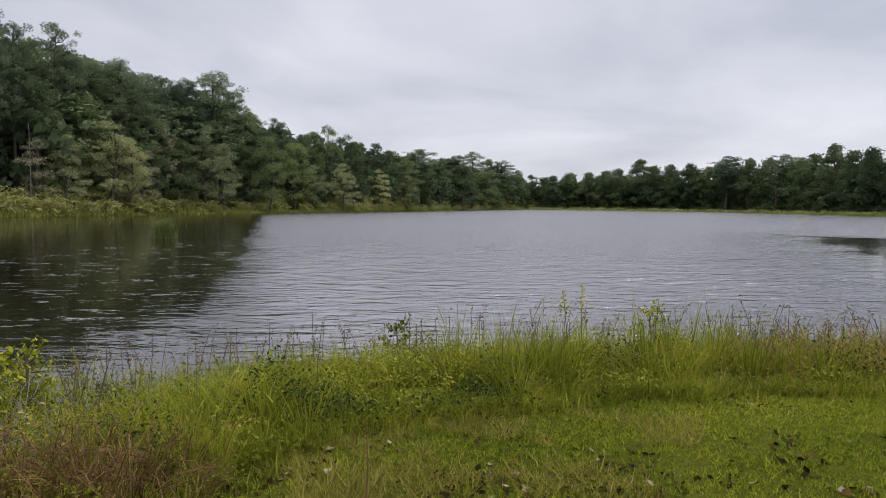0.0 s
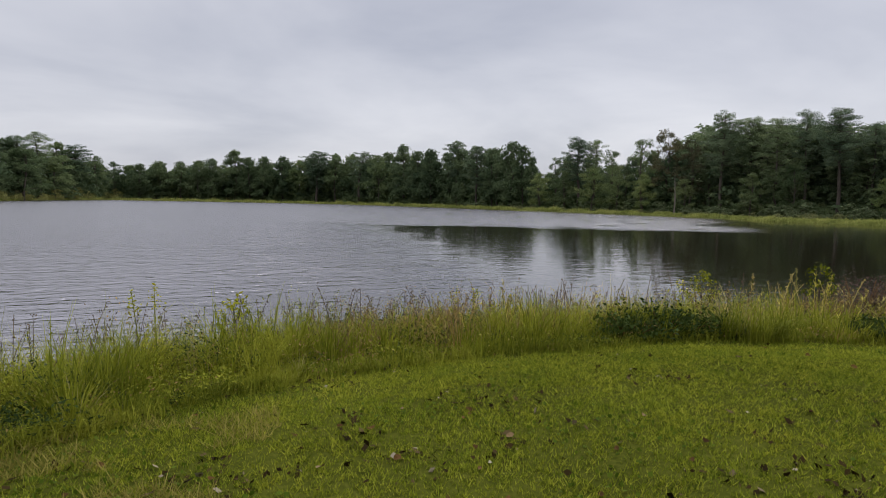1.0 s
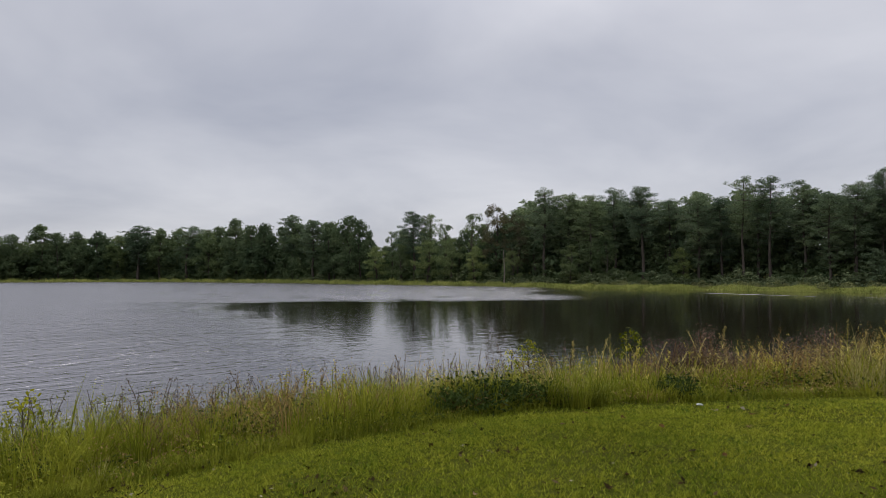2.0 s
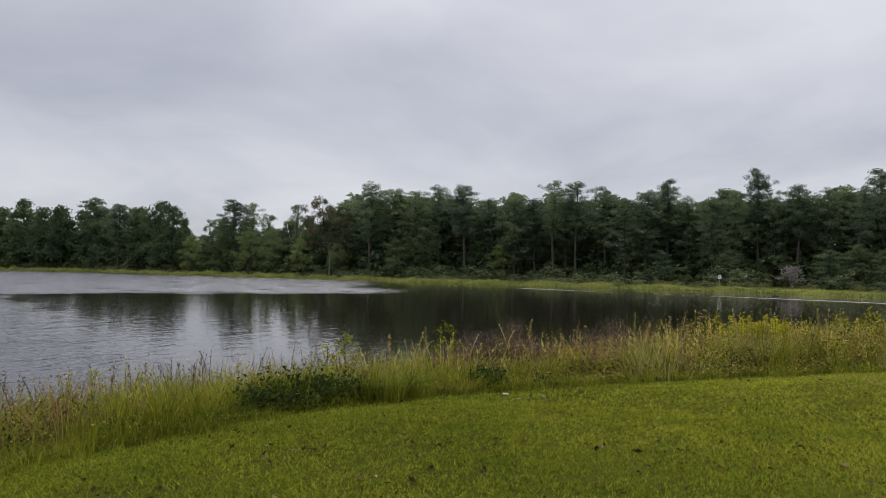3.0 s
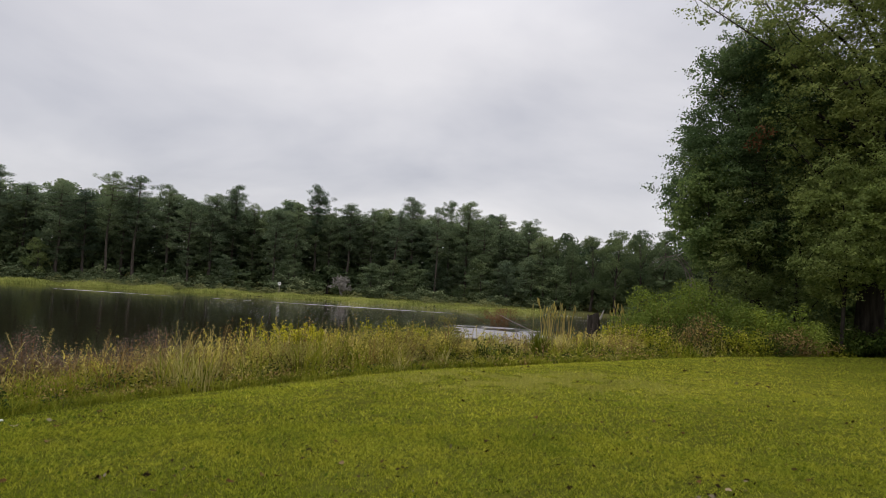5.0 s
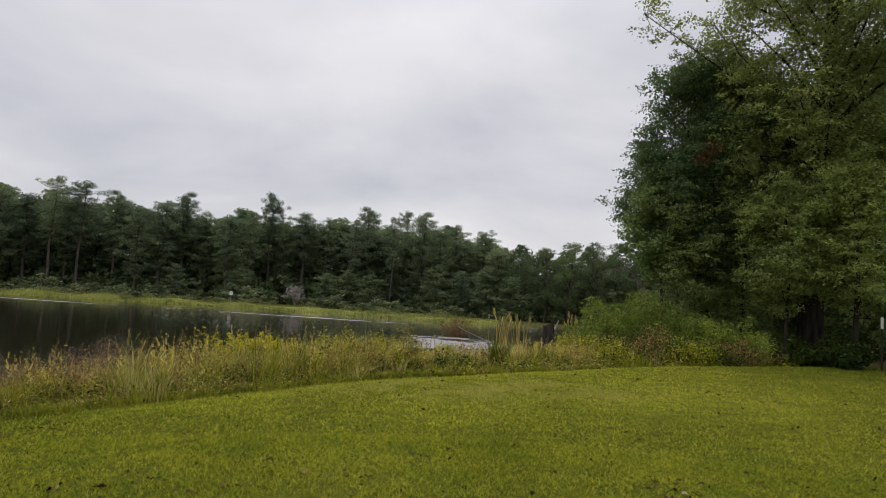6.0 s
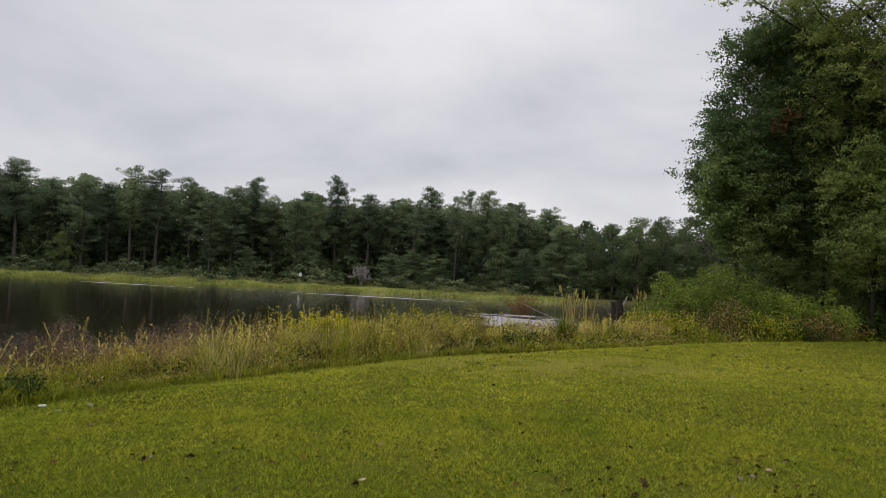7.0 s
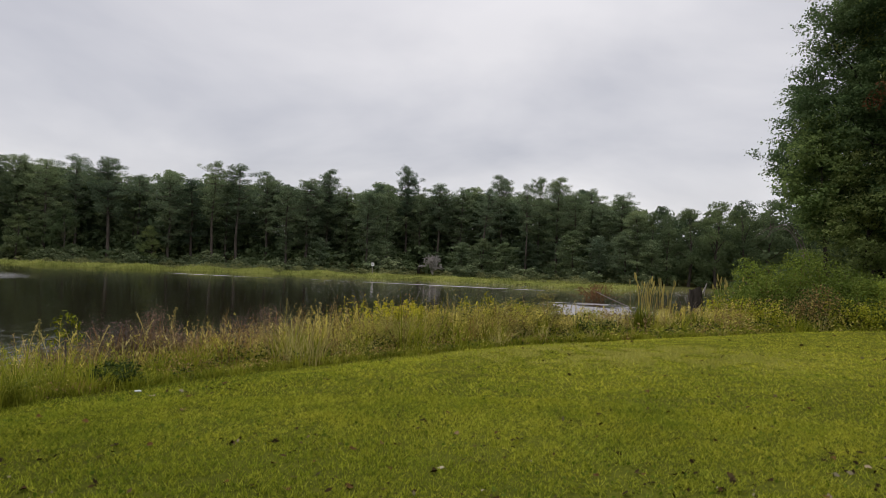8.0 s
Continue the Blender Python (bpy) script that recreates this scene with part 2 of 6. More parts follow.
def _lee(centre, reach, inner, outer, wobble):
    sub = _k.n.new("ShaderNodeVectorMath"); sub.operation = "SUBTRACT"
    _k.l.new(_k.n.new("ShaderNodeNewGeometry").outputs["Position"], sub.inputs[0]); sub.inputs[1].default_value = centre
    div = _k.n.new("ShaderNodeVectorMath"); div.operation = "DIVIDE"
    _k.l.new(sub.outputs[0], div.inputs[0]); div.inputs[1].default_value = reach
    ln = _k.n.new("ShaderNodeVectorMath"); ln.operation = "LENGTH"
    _k.l.new(div.outputs[0], ln.inputs[0])
    add = _k.n.new("ShaderNodeMath"); add.operation = "ADD"
    _k.l.new(ln.outputs["Value"], add.inputs[0])
    wob = _k.n.new("ShaderNodeMath"); wob.operation = "MULTIPLY_ADD"
    _k.l.new(_k.noise(0.05, 4.0, (0.7, 1.6, 1)), wob.inputs[0]); wob.inputs[1].default_value, wob.inputs[2].default_value = wobble, -wobble / 2
    _k.l.new(wob.outputs[0], add.inputs[1])
    m = _k.n.new("ShaderNodeMapRange"); m.interpolation_type = "SMOOTHSTEP"
    _k.l.new(add.outputs[0], m.inputs["Value"])
    for key, value in (("From Min", inner), ("From Max", outer), ("To Min", 0.0), ("To Max", 1.0)):
        m.inputs[key].default_value = value
    return m.outputs[0]


def _across(turn, soft, wobble):
    """0 to 1 over a line through the lawn at a bearing: 1 on its left-hand side."""
    dot = _k.n.new("ShaderNodeVectorMath"); dot.operation = "DOT_PRODUCT"
    _k.l.new(_k.n.new("ShaderNodeNewGeometry").outputs["Position"], dot.inputs[0])
    dot.inputs[1].default_value = (math.cos(radians(turn)), -math.sin(radians(turn)), 0)
    wob = _k.n.new("ShaderNodeMath"); wob.operation = "MULTIPLY_ADD"
    _k.l.new(_k.noise(0.06, 4.0, (0.7, 1.6, 1)), wob.inputs[0]); wob.inputs[1].default_value = wobble
    _k.l.new(dot.outputs["Value"], wob.inputs[2])
    m = _k.n.new("ShaderNodeMapRange"); m.interpolation_type = "SMOOTHSTEP"
    _k.l.new(wob.outputs[0], m.inputs["Value"])
    for key, value in (("From Min", wobble / 2 - soft), ("From Max", wobble / 2 + soft), ("To Min", 1.0), ("To Max", 0.0)):
        m.inputs[key].default_value = value
    return m.outputs[0]


def _two(kind, a, b):
    m = _k.n.new("ShaderNodeMath"); m.operation = kind
    _k.l.new(a, m.inputs[0])
    if hasattr(b, "is_output"):
        _k.l.new(b, m.inputs[1])
    else:
        m.inputs[1].default_value = b
    return m


_outer = _two("MULTIPLY", _lee((0, 0, 0), (64, 64, 1), 0.93, 1.03, 0.16), _across(57, 4.0, 14.0))
_gaps = _k.n.new("ShaderNodeMapRange"); _gaps.interpolation_type = "SMOOTHSTEP"
_k.l.new(_k.noise(0.30, 6.0, (1, 1, 1), 0.65), _gaps.inputs["Value"])
for key, value in (("From Min", 0.36), ("From Max", 0.54), ("To Min", 0.25), ("To Max", 1.0)):
    _gaps.inputs[key].default_value = value
_wind = _two("MAXIMUM", _two("MULTIPLY", _outer.outputs[0], _gaps.outputs[0]).outputs[0], _across(25, 6.0, 12.0))
_wood_lee = _k.n.new("ShaderNodeMath"); _wood_lee.operation = "SUBTRACT"; _wood_lee.inputs[0].default_value = 1.0
_k.l.new(_across(-15.5, 1.6, 3.0), _wood_lee.inputs[1])
_open = _two("MINIMUM", _wind.outputs[0], _wood_lee.outputs[0])


def _ruffle(centre, turn, reach):
    m = _k.n.new("ShaderNodeMapping"); m.vector_type = "TEXTURE"
    m.inputs["Location"].default_value, m.inputs["Rotation"].default_value, m.inputs["Scale"].default_value = centre, (0, 0, radians(turn)), reach
    _k.l.new(_k.n.new("ShaderNodeNewGeometry").outputs["Position"], m.inputs["Vector"])
    ln = _k.n.new("ShaderNodeVectorMath"); ln.operation = "LENGTH"
    _k.l.new(m.outputs[0], ln.inputs[0])
    wob = _k.n.new("ShaderNodeMath"); wob.operation = "MULTIPLY_ADD"
    _k.l.new(_k.noise(0.17, 4.0, (1.0, 1.0, 1)), wob.inputs[0]); wob.inputs[1].default_value = 2.6
    low = _k.n.new("ShaderNodeMath"); low.operation = "ADD"; low.inputs[1].default_value = -1.15
    _k.l.new(ln.outputs["Value"], low.inputs[0]); _k.l.new(low.outputs[0], wob.inputs[2])
    g = _k.n.new("ShaderNodeMapRange"); g.interpolation_type = "SMOOTHSTEP"
    _k.l.new(wob.outputs[0], g.inputs["Value"])
    for key, value in (("From Min", 0.6), ("From Max", 1.1), ("To Min", 1.0), ("To Max", 0.0)):
        g.inputs[key].default_value = value
    return g.outputs[0]


_calm = None
for _patch in (_ruffle((70.8, 2.5, 0), -22, (1.1, 17, 1)), _ruffle((79, 25, 0), -25, (0.9, 10, 1)), _ruffle((36, -8.8, 0), -107, (4.0, 10, 1))):
    if _calm is None:
        _calm = _patch
    else:
        _sum = _k.n.new("ShaderNodeMath"); _sum.operation = "MAXIMUM"
        _k.l.new(_calm, _sum.inputs[0]); _k.l.new(_patch, _sum.inputs[1])
        _calm = _sum.outputs[0]
_rough = _k.n.new("ShaderNodeMapRange")
_k.l.new(_open.outputs[0], _rough.inputs["Value"])
_rough.inputs["To Min"].default_value, _rough.inputs["To Max"].default_value = 0.03, 0.24
_by = _k.n.new("ShaderNodeMapRange")
_k.l.new(_lee((5, 0, 0), (55, 80, 1), 0.25, 1.0, 0.1), _by.inputs["Value"])
_by.inputs["To Min"].default_value, _by.inputs["To Max"].default_value = 0.11, 0.26
# a streak of sharper ripples off the wooded shore
_streak = _k.n.new("ShaderNodeMath"); _streak.operation = "SUBTRACT"; _streak.inputs[0].default_value = 1.0
_k.l.new(_lee((-4.0, 20, 0), (4.6, 20, 1), 0.35, 1.15, 0.5), _streak.inputs[1])
_k.l.new(_by.outputs[0], _rough.inputs["To Max"])
_gust = _k.n.new("ShaderNodeMath"); _gust.operation = "MULTIPLY_ADD"; _gust.inputs[1].default_value = 0.42
_k.l.new(_calm, _gust.inputs[0]); _k.l.new(_rough.outputs[0], _gust.inputs[2])
_crisp = _k.n.new("ShaderNodeMapRange")
_k.l.new(_streak.outputs[0], _crisp.inputs["Value"])
_crisp.inputs["To Min"].default_value, _crisp.inputs["To Max"].default_value = 1.0, 0.35
_k.l.new(_two("MULTIPLY", _gust.outputs[0], _crisp.outputs[0]).outputs[0], _k.bsdf.inputs["Roughness"])
_amp = _k.n.new("ShaderNodeMapRange")
_k.l.new(_open.outputs[0], _amp.inputs["Value"])
_amp.inputs["To Min"].default_value = 0.12
_tall = _k.n.new("ShaderNodeMapRange")
_k.l.new(_by.outputs[0], _tall.inputs["Value"])
for key, value in (("From Min", 0.11), ("From Max", 0.26), ("To Min", 2.3), ("To Max", 1.5)):
    _tall.inputs[key].default_value = value
_k.l.new(_tall.outputs[0], _amp.inputs["To Max"])
# ripples with a long windward face and a short steep lee, broken up at two sizes
_saw = _k.n.new("ShaderNodeTexWave")
_saw.wave_type, _saw.bands_direction, _saw.wave_profile = "BANDS", "Y", "SAW"
for key, value in (("Scale", 0.75), ("Distortion", 7.0), ("Detail", 3.0), ("Detail Scale", 1.8), ("Detail Roughness", 0.6)):
    _saw.inputs[key].default_value = value
_k.l.new(_k.coords((0.6, 1, 1)), _saw.inputs["Vector"])
_fine_wave = _k.n.new("ShaderNodeMath"); _fine_wave.operation = "MULTIPLY_ADD"; _fine_wave.inputs[1].default_value = 1.0
_k.l.new(_k.noise(3.4, 3.0, (0.5, 1.2, 1), 0.5, 0.6), _fine_wave.inputs[0]); _k.l.new(_saw.outputs["Fac"], _fine_wave.inputs[2])
_both = _k.n.new("ShaderNodeMath"); _both.operation = "MULTIPLY_ADD"; _both.inputs[1].default_value = 1.2
_k.l.new(_k.noise(1.75, 3.0, (0.42, 1.25, 1), 0.5, 0.8), _both.inputs[0]); _k.l.new(_fine_wave.outputs[0], _both.inputs[2])
# scattered puffs of wind on the calm water
_puff = _k.n.new("ShaderNodeMapRange"); _puff.interpolation_type = "SMOOTHSTEP"
_k.l.new(_k.noise(1.1, 5.0, (0.6, 1.6, 1), 0.75, 0.5), _puff.inputs["Value"])
for key, value in (("From Min", 0.57), ("From Max", 0.72), ("To Min", 0.0), ("To Max", 1.5)):
    _puff.inputs[key].default_value = value
_near = _k.n.new("ShaderNodeMath"); _near.operation = "MULTIPLY"
_side = _k.n.new("ShaderNodeMath"); _side.operation = "SUBTRACT"; _side.inputs[0].default_value = 1.0
_k.l.new(_lee((-8, 18, 0), (13, 34, 1), 0.3, 1.1, 0.3), _side.inputs[1])
_k.l.new(_side.outputs[0], _near.inputs[0]); _k.l.new(_puff.outputs[0], _near.inputs[1])
_near2 = _k.n.new("ShaderNodeMath"); _near2.operation = "MULTIPLY"
_k.l.new(_near.outputs[0], _near2.inputs[0])
_shore = _k.n.new("ShaderNodeMapRange")
_xyz = _k.n.new("ShaderNodeSeparateXYZ"); _k.l.new(_k.n.new("ShaderNodeNewGeometry").outputs["Position"], _xyz.inputs[0])
_k.l.new(_xyz.outputs["X"], _shore.inputs["Value"])
for key, value in (("From Min", 4.0), ("From Max", 20.0), ("To Min", 1.0), ("To Max", 0.25)):
    _shore.inputs[key].default_value = value
_k.l.new(_shore.outputs[0], _near2.inputs[1])
_amp2 = _k.n.new("ShaderNodeMath"); _amp2.operation = "MAXIMUM"
_k.l.new(_two("MAXIMUM", _amp.outputs[0], _two("MULTIPLY", _two("MULTIPLY", _streak.outputs[0], _wood_lee.outputs[0]).outputs[0], 3.0).outputs[0]).outputs[0], _amp2.inputs[0]); _k.l.new(_near2.outputs[0], _amp2.inputs[1])
_wave = _k.n.new("ShaderNodeMath"); _wave.operation = "MULTIPLY"
_k.l.new(_both.outputs[0], _wave.inputs[0]); _k.l.new(_amp2.outputs[0], _wave.inputs[1])
_k.bump(_wave.outputs[0], 1.0, 0.040)
M_WATER = _k.mat

_k = Nodes("white_paint", 0.5, 0.4)
_k.base(_k.ramp(_k.noise(9.0), (0.3, (0.62, 0.62, 0.6)), (0.7, (0.82, 0.82, 0.8))))
M_WHITE = _k.mat
_k = Nodes("dead_leaf", 0.9, 0.02)
_k.base(_k.ramp(_k.each(), (0.0, (0.035, 0.020, 0.008)), (0.86, (0.11, 0.060, 0.020)), (0.95, (0.20, 0.145, 0.08)), (1.0, (0.34, 0.30, 0.22))))
M_DEADLEAF = _k.mat
_k = Nodes("leaf_litter", 0.9, 0.02)
_k.base(_k.ramp(_k.island(), (0.0, (0.014, 0.010, 0.004)), (0.7, (0.040, 0.026, 0.009)), (0.92, (0.09, 0.065, 0.03)), (1.0, (0.30, 0.26, 0.18))))
M_LITTER = _k.mat

# ---- mesh helpers ----


def mesh_of(name, verts, faces, material, smooth=False):
    me = bpy.data.meshes.new(name)
    verts, faces = np.asarray(verts, np.float32), np.asarray(faces, np.int32)
    k = faces.shape[1]
    me.vertices.add(len(verts)); me.vertices.foreach_set("co", verts.ravel())
    me.loops.add(faces.size); me.loops.foreach_set("vertex_index", faces.ravel())
    me.polygons.add(len(faces)); me.polygons.foreach_set("loop_start", np.arange(0, faces.size, k, dtype=np.int32))
    me.update(calc_edges=True); me.validate()
    if smooth:
        me.shade_smooth()
    me.materials.append(material)
    return me


def part(name, mesh, parent, label=""):
    ob = new(name, mesh)
    ob.parent = parent
    return tagged(ob, label)


def thing(name, label, category, group="", at=(0, 0, 0)):
    ob = new(name)
    ob.location = at
    ob.empty_display_size = 0.2
    return tagged(ob, label, category, group)


def join(pieces):
    """Vertex and face arrays laid together."""
    vs, fs, n = [], [], 0
    for v, f in pieces:
        vs.append(v); fs.append(np.asarray(f) + n); n += len(v)
    return np.concatenate(vs), np.concatenate(fs)


def tube(points, radii, sides=6):
    """A tapered limb along points, as quads."""
    points = np.asarray(points, float)
    vs, fs = [], []
    for i, (p, r) in enumerate(zip(points, radii)):
        d = points[min(i + 1, len(points) - 1)] - points[max(i - 1, 0)]
        d = d / (np.linalg.norm(d) + 1e-9)
        a = np.cross(d, (0.31, 0.87, 0.13)); a /= np.linalg.norm(a) + 1e-9
        b = np.cross(d, a)
        for j in range(sides):
            t = 2 * math.pi * j / sides
            vs.append(p + r * (a * math.cos(t) + b * math.sin(t)))
        if i:
            for j in range(sides):
                k = (j + 1) % sides
                fs.append(((i - 1) * sides + j, (i - 1) * sides + k, i * sides + k, i * sides + j))
    return np.array(vs), np.array(fs)


def leaf_quads(rng, centres, sizes, up=0.3, slim=0.6, facing=None):
    """One small rhombic leaf at each centre, turned at random or roughly facing a direction."""
    n = len(centres)
    a = rng.normal(size=(n, 3)); a /= np.linalg.norm(a, axis=1, keepdims=True)
    b = rng.normal(size=(n, 3)); b[:, 2] *= 1 - up
    if facing is not None:
        d = facing + rng.normal(0, 0.45, (n, 3))
        a = np.cross(d, a); a /= np.linalg.norm(a, axis=1, keepdims=True) + 1e-9
        b = np.cross(d, a)
    b -= a * (a * b).sum(1, keepdims=True); b /= np.linalg.norm(b, axis=1, keepdims=True) + 1e-9
    s = np.asarray(sizes)[:, None]
    v = np.stack([centres - a * s * 0.5, centres + b * s * 0.5 * slim, centres + a * s * 0.5, centres - b * s * 0.5 * slim], 1)
    return v.reshape(-1, 3), np.arange(4 * n).reshape(n, 4)


def clumps(rng, centres, radii, count, size, flat=0.6, slim=0.6):
    """Leaves gathered round clump centres, thicker to the outside, facing outward and up."""
    out, face = [], []
    for c, r in zip(centres, radii):
        m = max(6, int(count * (r ** 2)))
        d = rng.normal(size=(m, 3)); d /= np.linalg.norm(d, axis=1, keepdims=True)
        face.append(d * 0.7 + (0, 0, 0.12))
        d = d * (rng.random((m, 1)) ** 0.35) * r
        d[:, 2] *= flat
        out.append(c + d)
    c = np.concatenate(out)
    return leaf_quads(rng, c, size * rng.uniform(0.6, 1.4, len(c)), slim=slim, facing=np.concatenate(face))


def sprays(rng, centres, radii, leaves, size, each=24):
    """Clumps made of small leafy twigs, each a tight spray of leaves."""
    centres, radii = np.asarray(centres, float), np.asarray(radii, float)
    share = radii ** 2 / (radii ** 2).sum()
    k = np.maximum(2, (share * leaves / each).astype(int))
    hub, r = np.repeat(centres, k, 0), np.repeat(radii, k)[:, None]
    d = rng.normal(size=hub.shape); d /= np.linalg.norm(d, axis=1, keepdims=True)
    d[:, 2] = np.where(d[:, 2] < 0, d[:, 2] * 0.5, d[:, 2])
    tip = hub + d * r * rng.uniform(0.45, 1.05, r.shape) * (1, 1, 0.75)
    c = np.repeat(tip, each, 0)
    off = rng.normal(0, 1, c.shape) * np.repeat(size * rng.uniform(0.9, 1.7, r.shape), each, 0) * (1, 1, 0.5)
    return leaf_quads(rng, c + off, size * rng.uniform(0.6, 1.4, len(c)), slim=0.6, facing=np.repeat(d, each, 0) * 0.5 + (0, 0, 0.6))


# ---- plan: shores and lawn round the first eye, by bearing from +y to +x ----
EDGE_AZ = np.array([-180, -120, -60, -40, -23, -9, 6, 18, 28, 36, 46, 55, 67, 75, 82, 89, 97, 104, 113, 126, 134, 150, 180])
EDGE_R = np.array([30, 12, 4.0, 3.4, 3.7, 4.8, 5.3, 6.0, 6.6, 7.2, 7.9, 9.0, 10.0, 10.9, 11.8, 12.9, 14.7, 16.0, 18.9, 25.5, 31, 38, 30])
NEAR_AZ = np.array([-180, -75, -60, -30, 0, 14, 30, 50, 70, 88, 97, 103, 106, 107.3, 110, 113, 114.6, 115.3, 180])
NEAR_R = np.array([300, 100, 30, 9.0, 9.6, 10.2, 11.2, 13.4, 16.0, 19.5, 23, 27.5, 32, 36, 38, 44, 66, 76, 300])
FAR_AZ = np.array([-180, -75, -60, -34, -28, -22, -14.5, -6.5, 0.7, 7, 15, 24, 30, 33, 40, 49, 57, 65, 72, 78, 84, 94, 102, 106, 110, 113, 115.3, 180])
FAR_R = np.array([300, 100, 100, 104, 114, 125, 141, 167, 228, 313, 307, 280, 235, 217, 174, 142, 118, 106, 100, 96, 92, 84, 76, 78, 82, 84, 76, 300])
WOOD_AZ = np.array([-180, -60, -34, -22, -14, -6, 1, 7, 15, 24, 33, 40, 49, 57, 65, 75, 85, 95, 103, 108, 116, 140, 180])
WOOD_R = np.array([120, 108, 112, 132, 150, 176, 236, 326, 326, 301, 238, 192, 157, 138, 126, 119, 112, 110, 106, 98, 92, 80, 90])


def polar(az, r):
    return r * np.sin(np.radians(az)), r * np.cos(np.radians(az))


def smooth(t):
    t = np.clip(t, 0, 1)
    return t * t * (3 - 2 * t)


def height(az, r):
    """The ground's height over the water."""
    az, r = np.broadcast_arrays(np.asarray(az, float), np.asarray(r, float))
    e, w, s = np.interp(az, EDGE_AZ, EDGE_R), np.interp(az, NEAR_AZ, NEAR_R), np.interp(az, FAR_AZ, FAR_R)
    # an unseen ridge is added behind the woods to close bright sky gaps
    e, added_hill = np.minimum(e, w - 1.0), np.interp(az, WOOD_AZ, WOOD_R)
    rise = 0.12 * smooth((az - 75) / 40) * smooth((r - 4) / 8)
    lawn = 0.77 + rise - 0.16 * smooth((r - e + 2.2) / 2.4)
    bank = lawn - (lawn + 0.25) * smooth((r - e) / np.maximum(w - e + 0.6, 0.5))
    far = -0.5 + 0.75 * smooth((r - s + 1.2) / 3.0) + 0.2 * smooth((r - s - 3) / 40) + 7.0 * smooth((r - added_hill - 12) / 70)
    z = np.where(r <= e, lawn, np.where(r < w + 0.6, bank, np.where(r < s - 1.2, -1.2, far)))
    lake = (s - w) > 1.5
    flat = lawn - 0.55 * smooth((r - 21) / 16) * smooth((118 - az) / 6) * smooth((az - 90) / 10)
    z = np.where(lake, z, np.where(r <= e, lawn, np.where(r < 60, flat - 0.10, flat - 0.1 + 6.0 * smooth((r - added_hill - 8) / 60))))
    return z


def ground_z(x, y):
    return float(height(math.degrees(math.atan2(x, y)), math.hypot(x, y)))


# ---- ground and water ----
def build_ground():
    az = np.concatenate([np.arange(-180, -50, 4.0), np.arange(-50, 145, 1.3), np.arange(145, 180, 4.0)])
    r = np.concatenate([[0.0], np.arange(0.4, 2, 0.4), np.arange(2, 20, 0.22), np.geomspace(20, 400, 110), np.geomspace(420, 3000, 14)])
    A, R = np.meshgrid(az, r, indexing="ij")
    x, y = polar(A, R)
    z = height(A, R)
    rng = np.random.default_rng(3)
    z = z + np.where(R < 40, rng.normal(0, 0.006, z.shape), rng.normal(0, 0.04, z.shape))
    z[:, 0] = 0.76
    v = np.stack([x, y, z], -1).reshape(-1, 3)
    n, m = len(az), len(r)
    i, j = np.meshgrid(np.arange(n), np.arange(m - 1), indexing="ij")
    i2 = (i + 1) % n
    f = np.stack([i * m + j, i * m + j + 1, i2 * m + j + 1, i2 * m + j], -1).reshape(-1, 4)
    me = mesh_of("ground", v, f, M_LAWNSOIL, True)
    me.materials.append(M_BANKSOIL); me.materials.append(M_MEADOWSOIL)
    fa, fr = A[:, :-1], R[:, :-1]
    e, s, w = np.interp(fa, EDGE_AZ, EDGE_R), np.interp(fa, FAR_AZ, FAR_R), np.interp(fa, WOOD_AZ, WOOD_R)
    kind = np.where(fr < e, 0, np.where((fr > s - 2) & (fr < w - 1) & (fa > 40) & (fa < 107), 2, 1))
    me.polygons.foreach_set("material_index", kind.ravel().astype(np.int32))
    tagged(new("ground", me), "grassy ground sloping from mown lawn to the lake", "ground", kind="structure")
    wv = np.array([(-260, -120, 0), (330, -120, 0), (330, 480, 0), (-260, 480, 0)], float)
    tagged(new("water", mesh_of("water", wv, [(0, 1, 2, 3)], M_WATER)), "dark lake water with fine ripples mirroring the sky", "lake", kind="structure")


build_ground()

# ---- tree kinds: trunk mesh, crown mesh, height ----


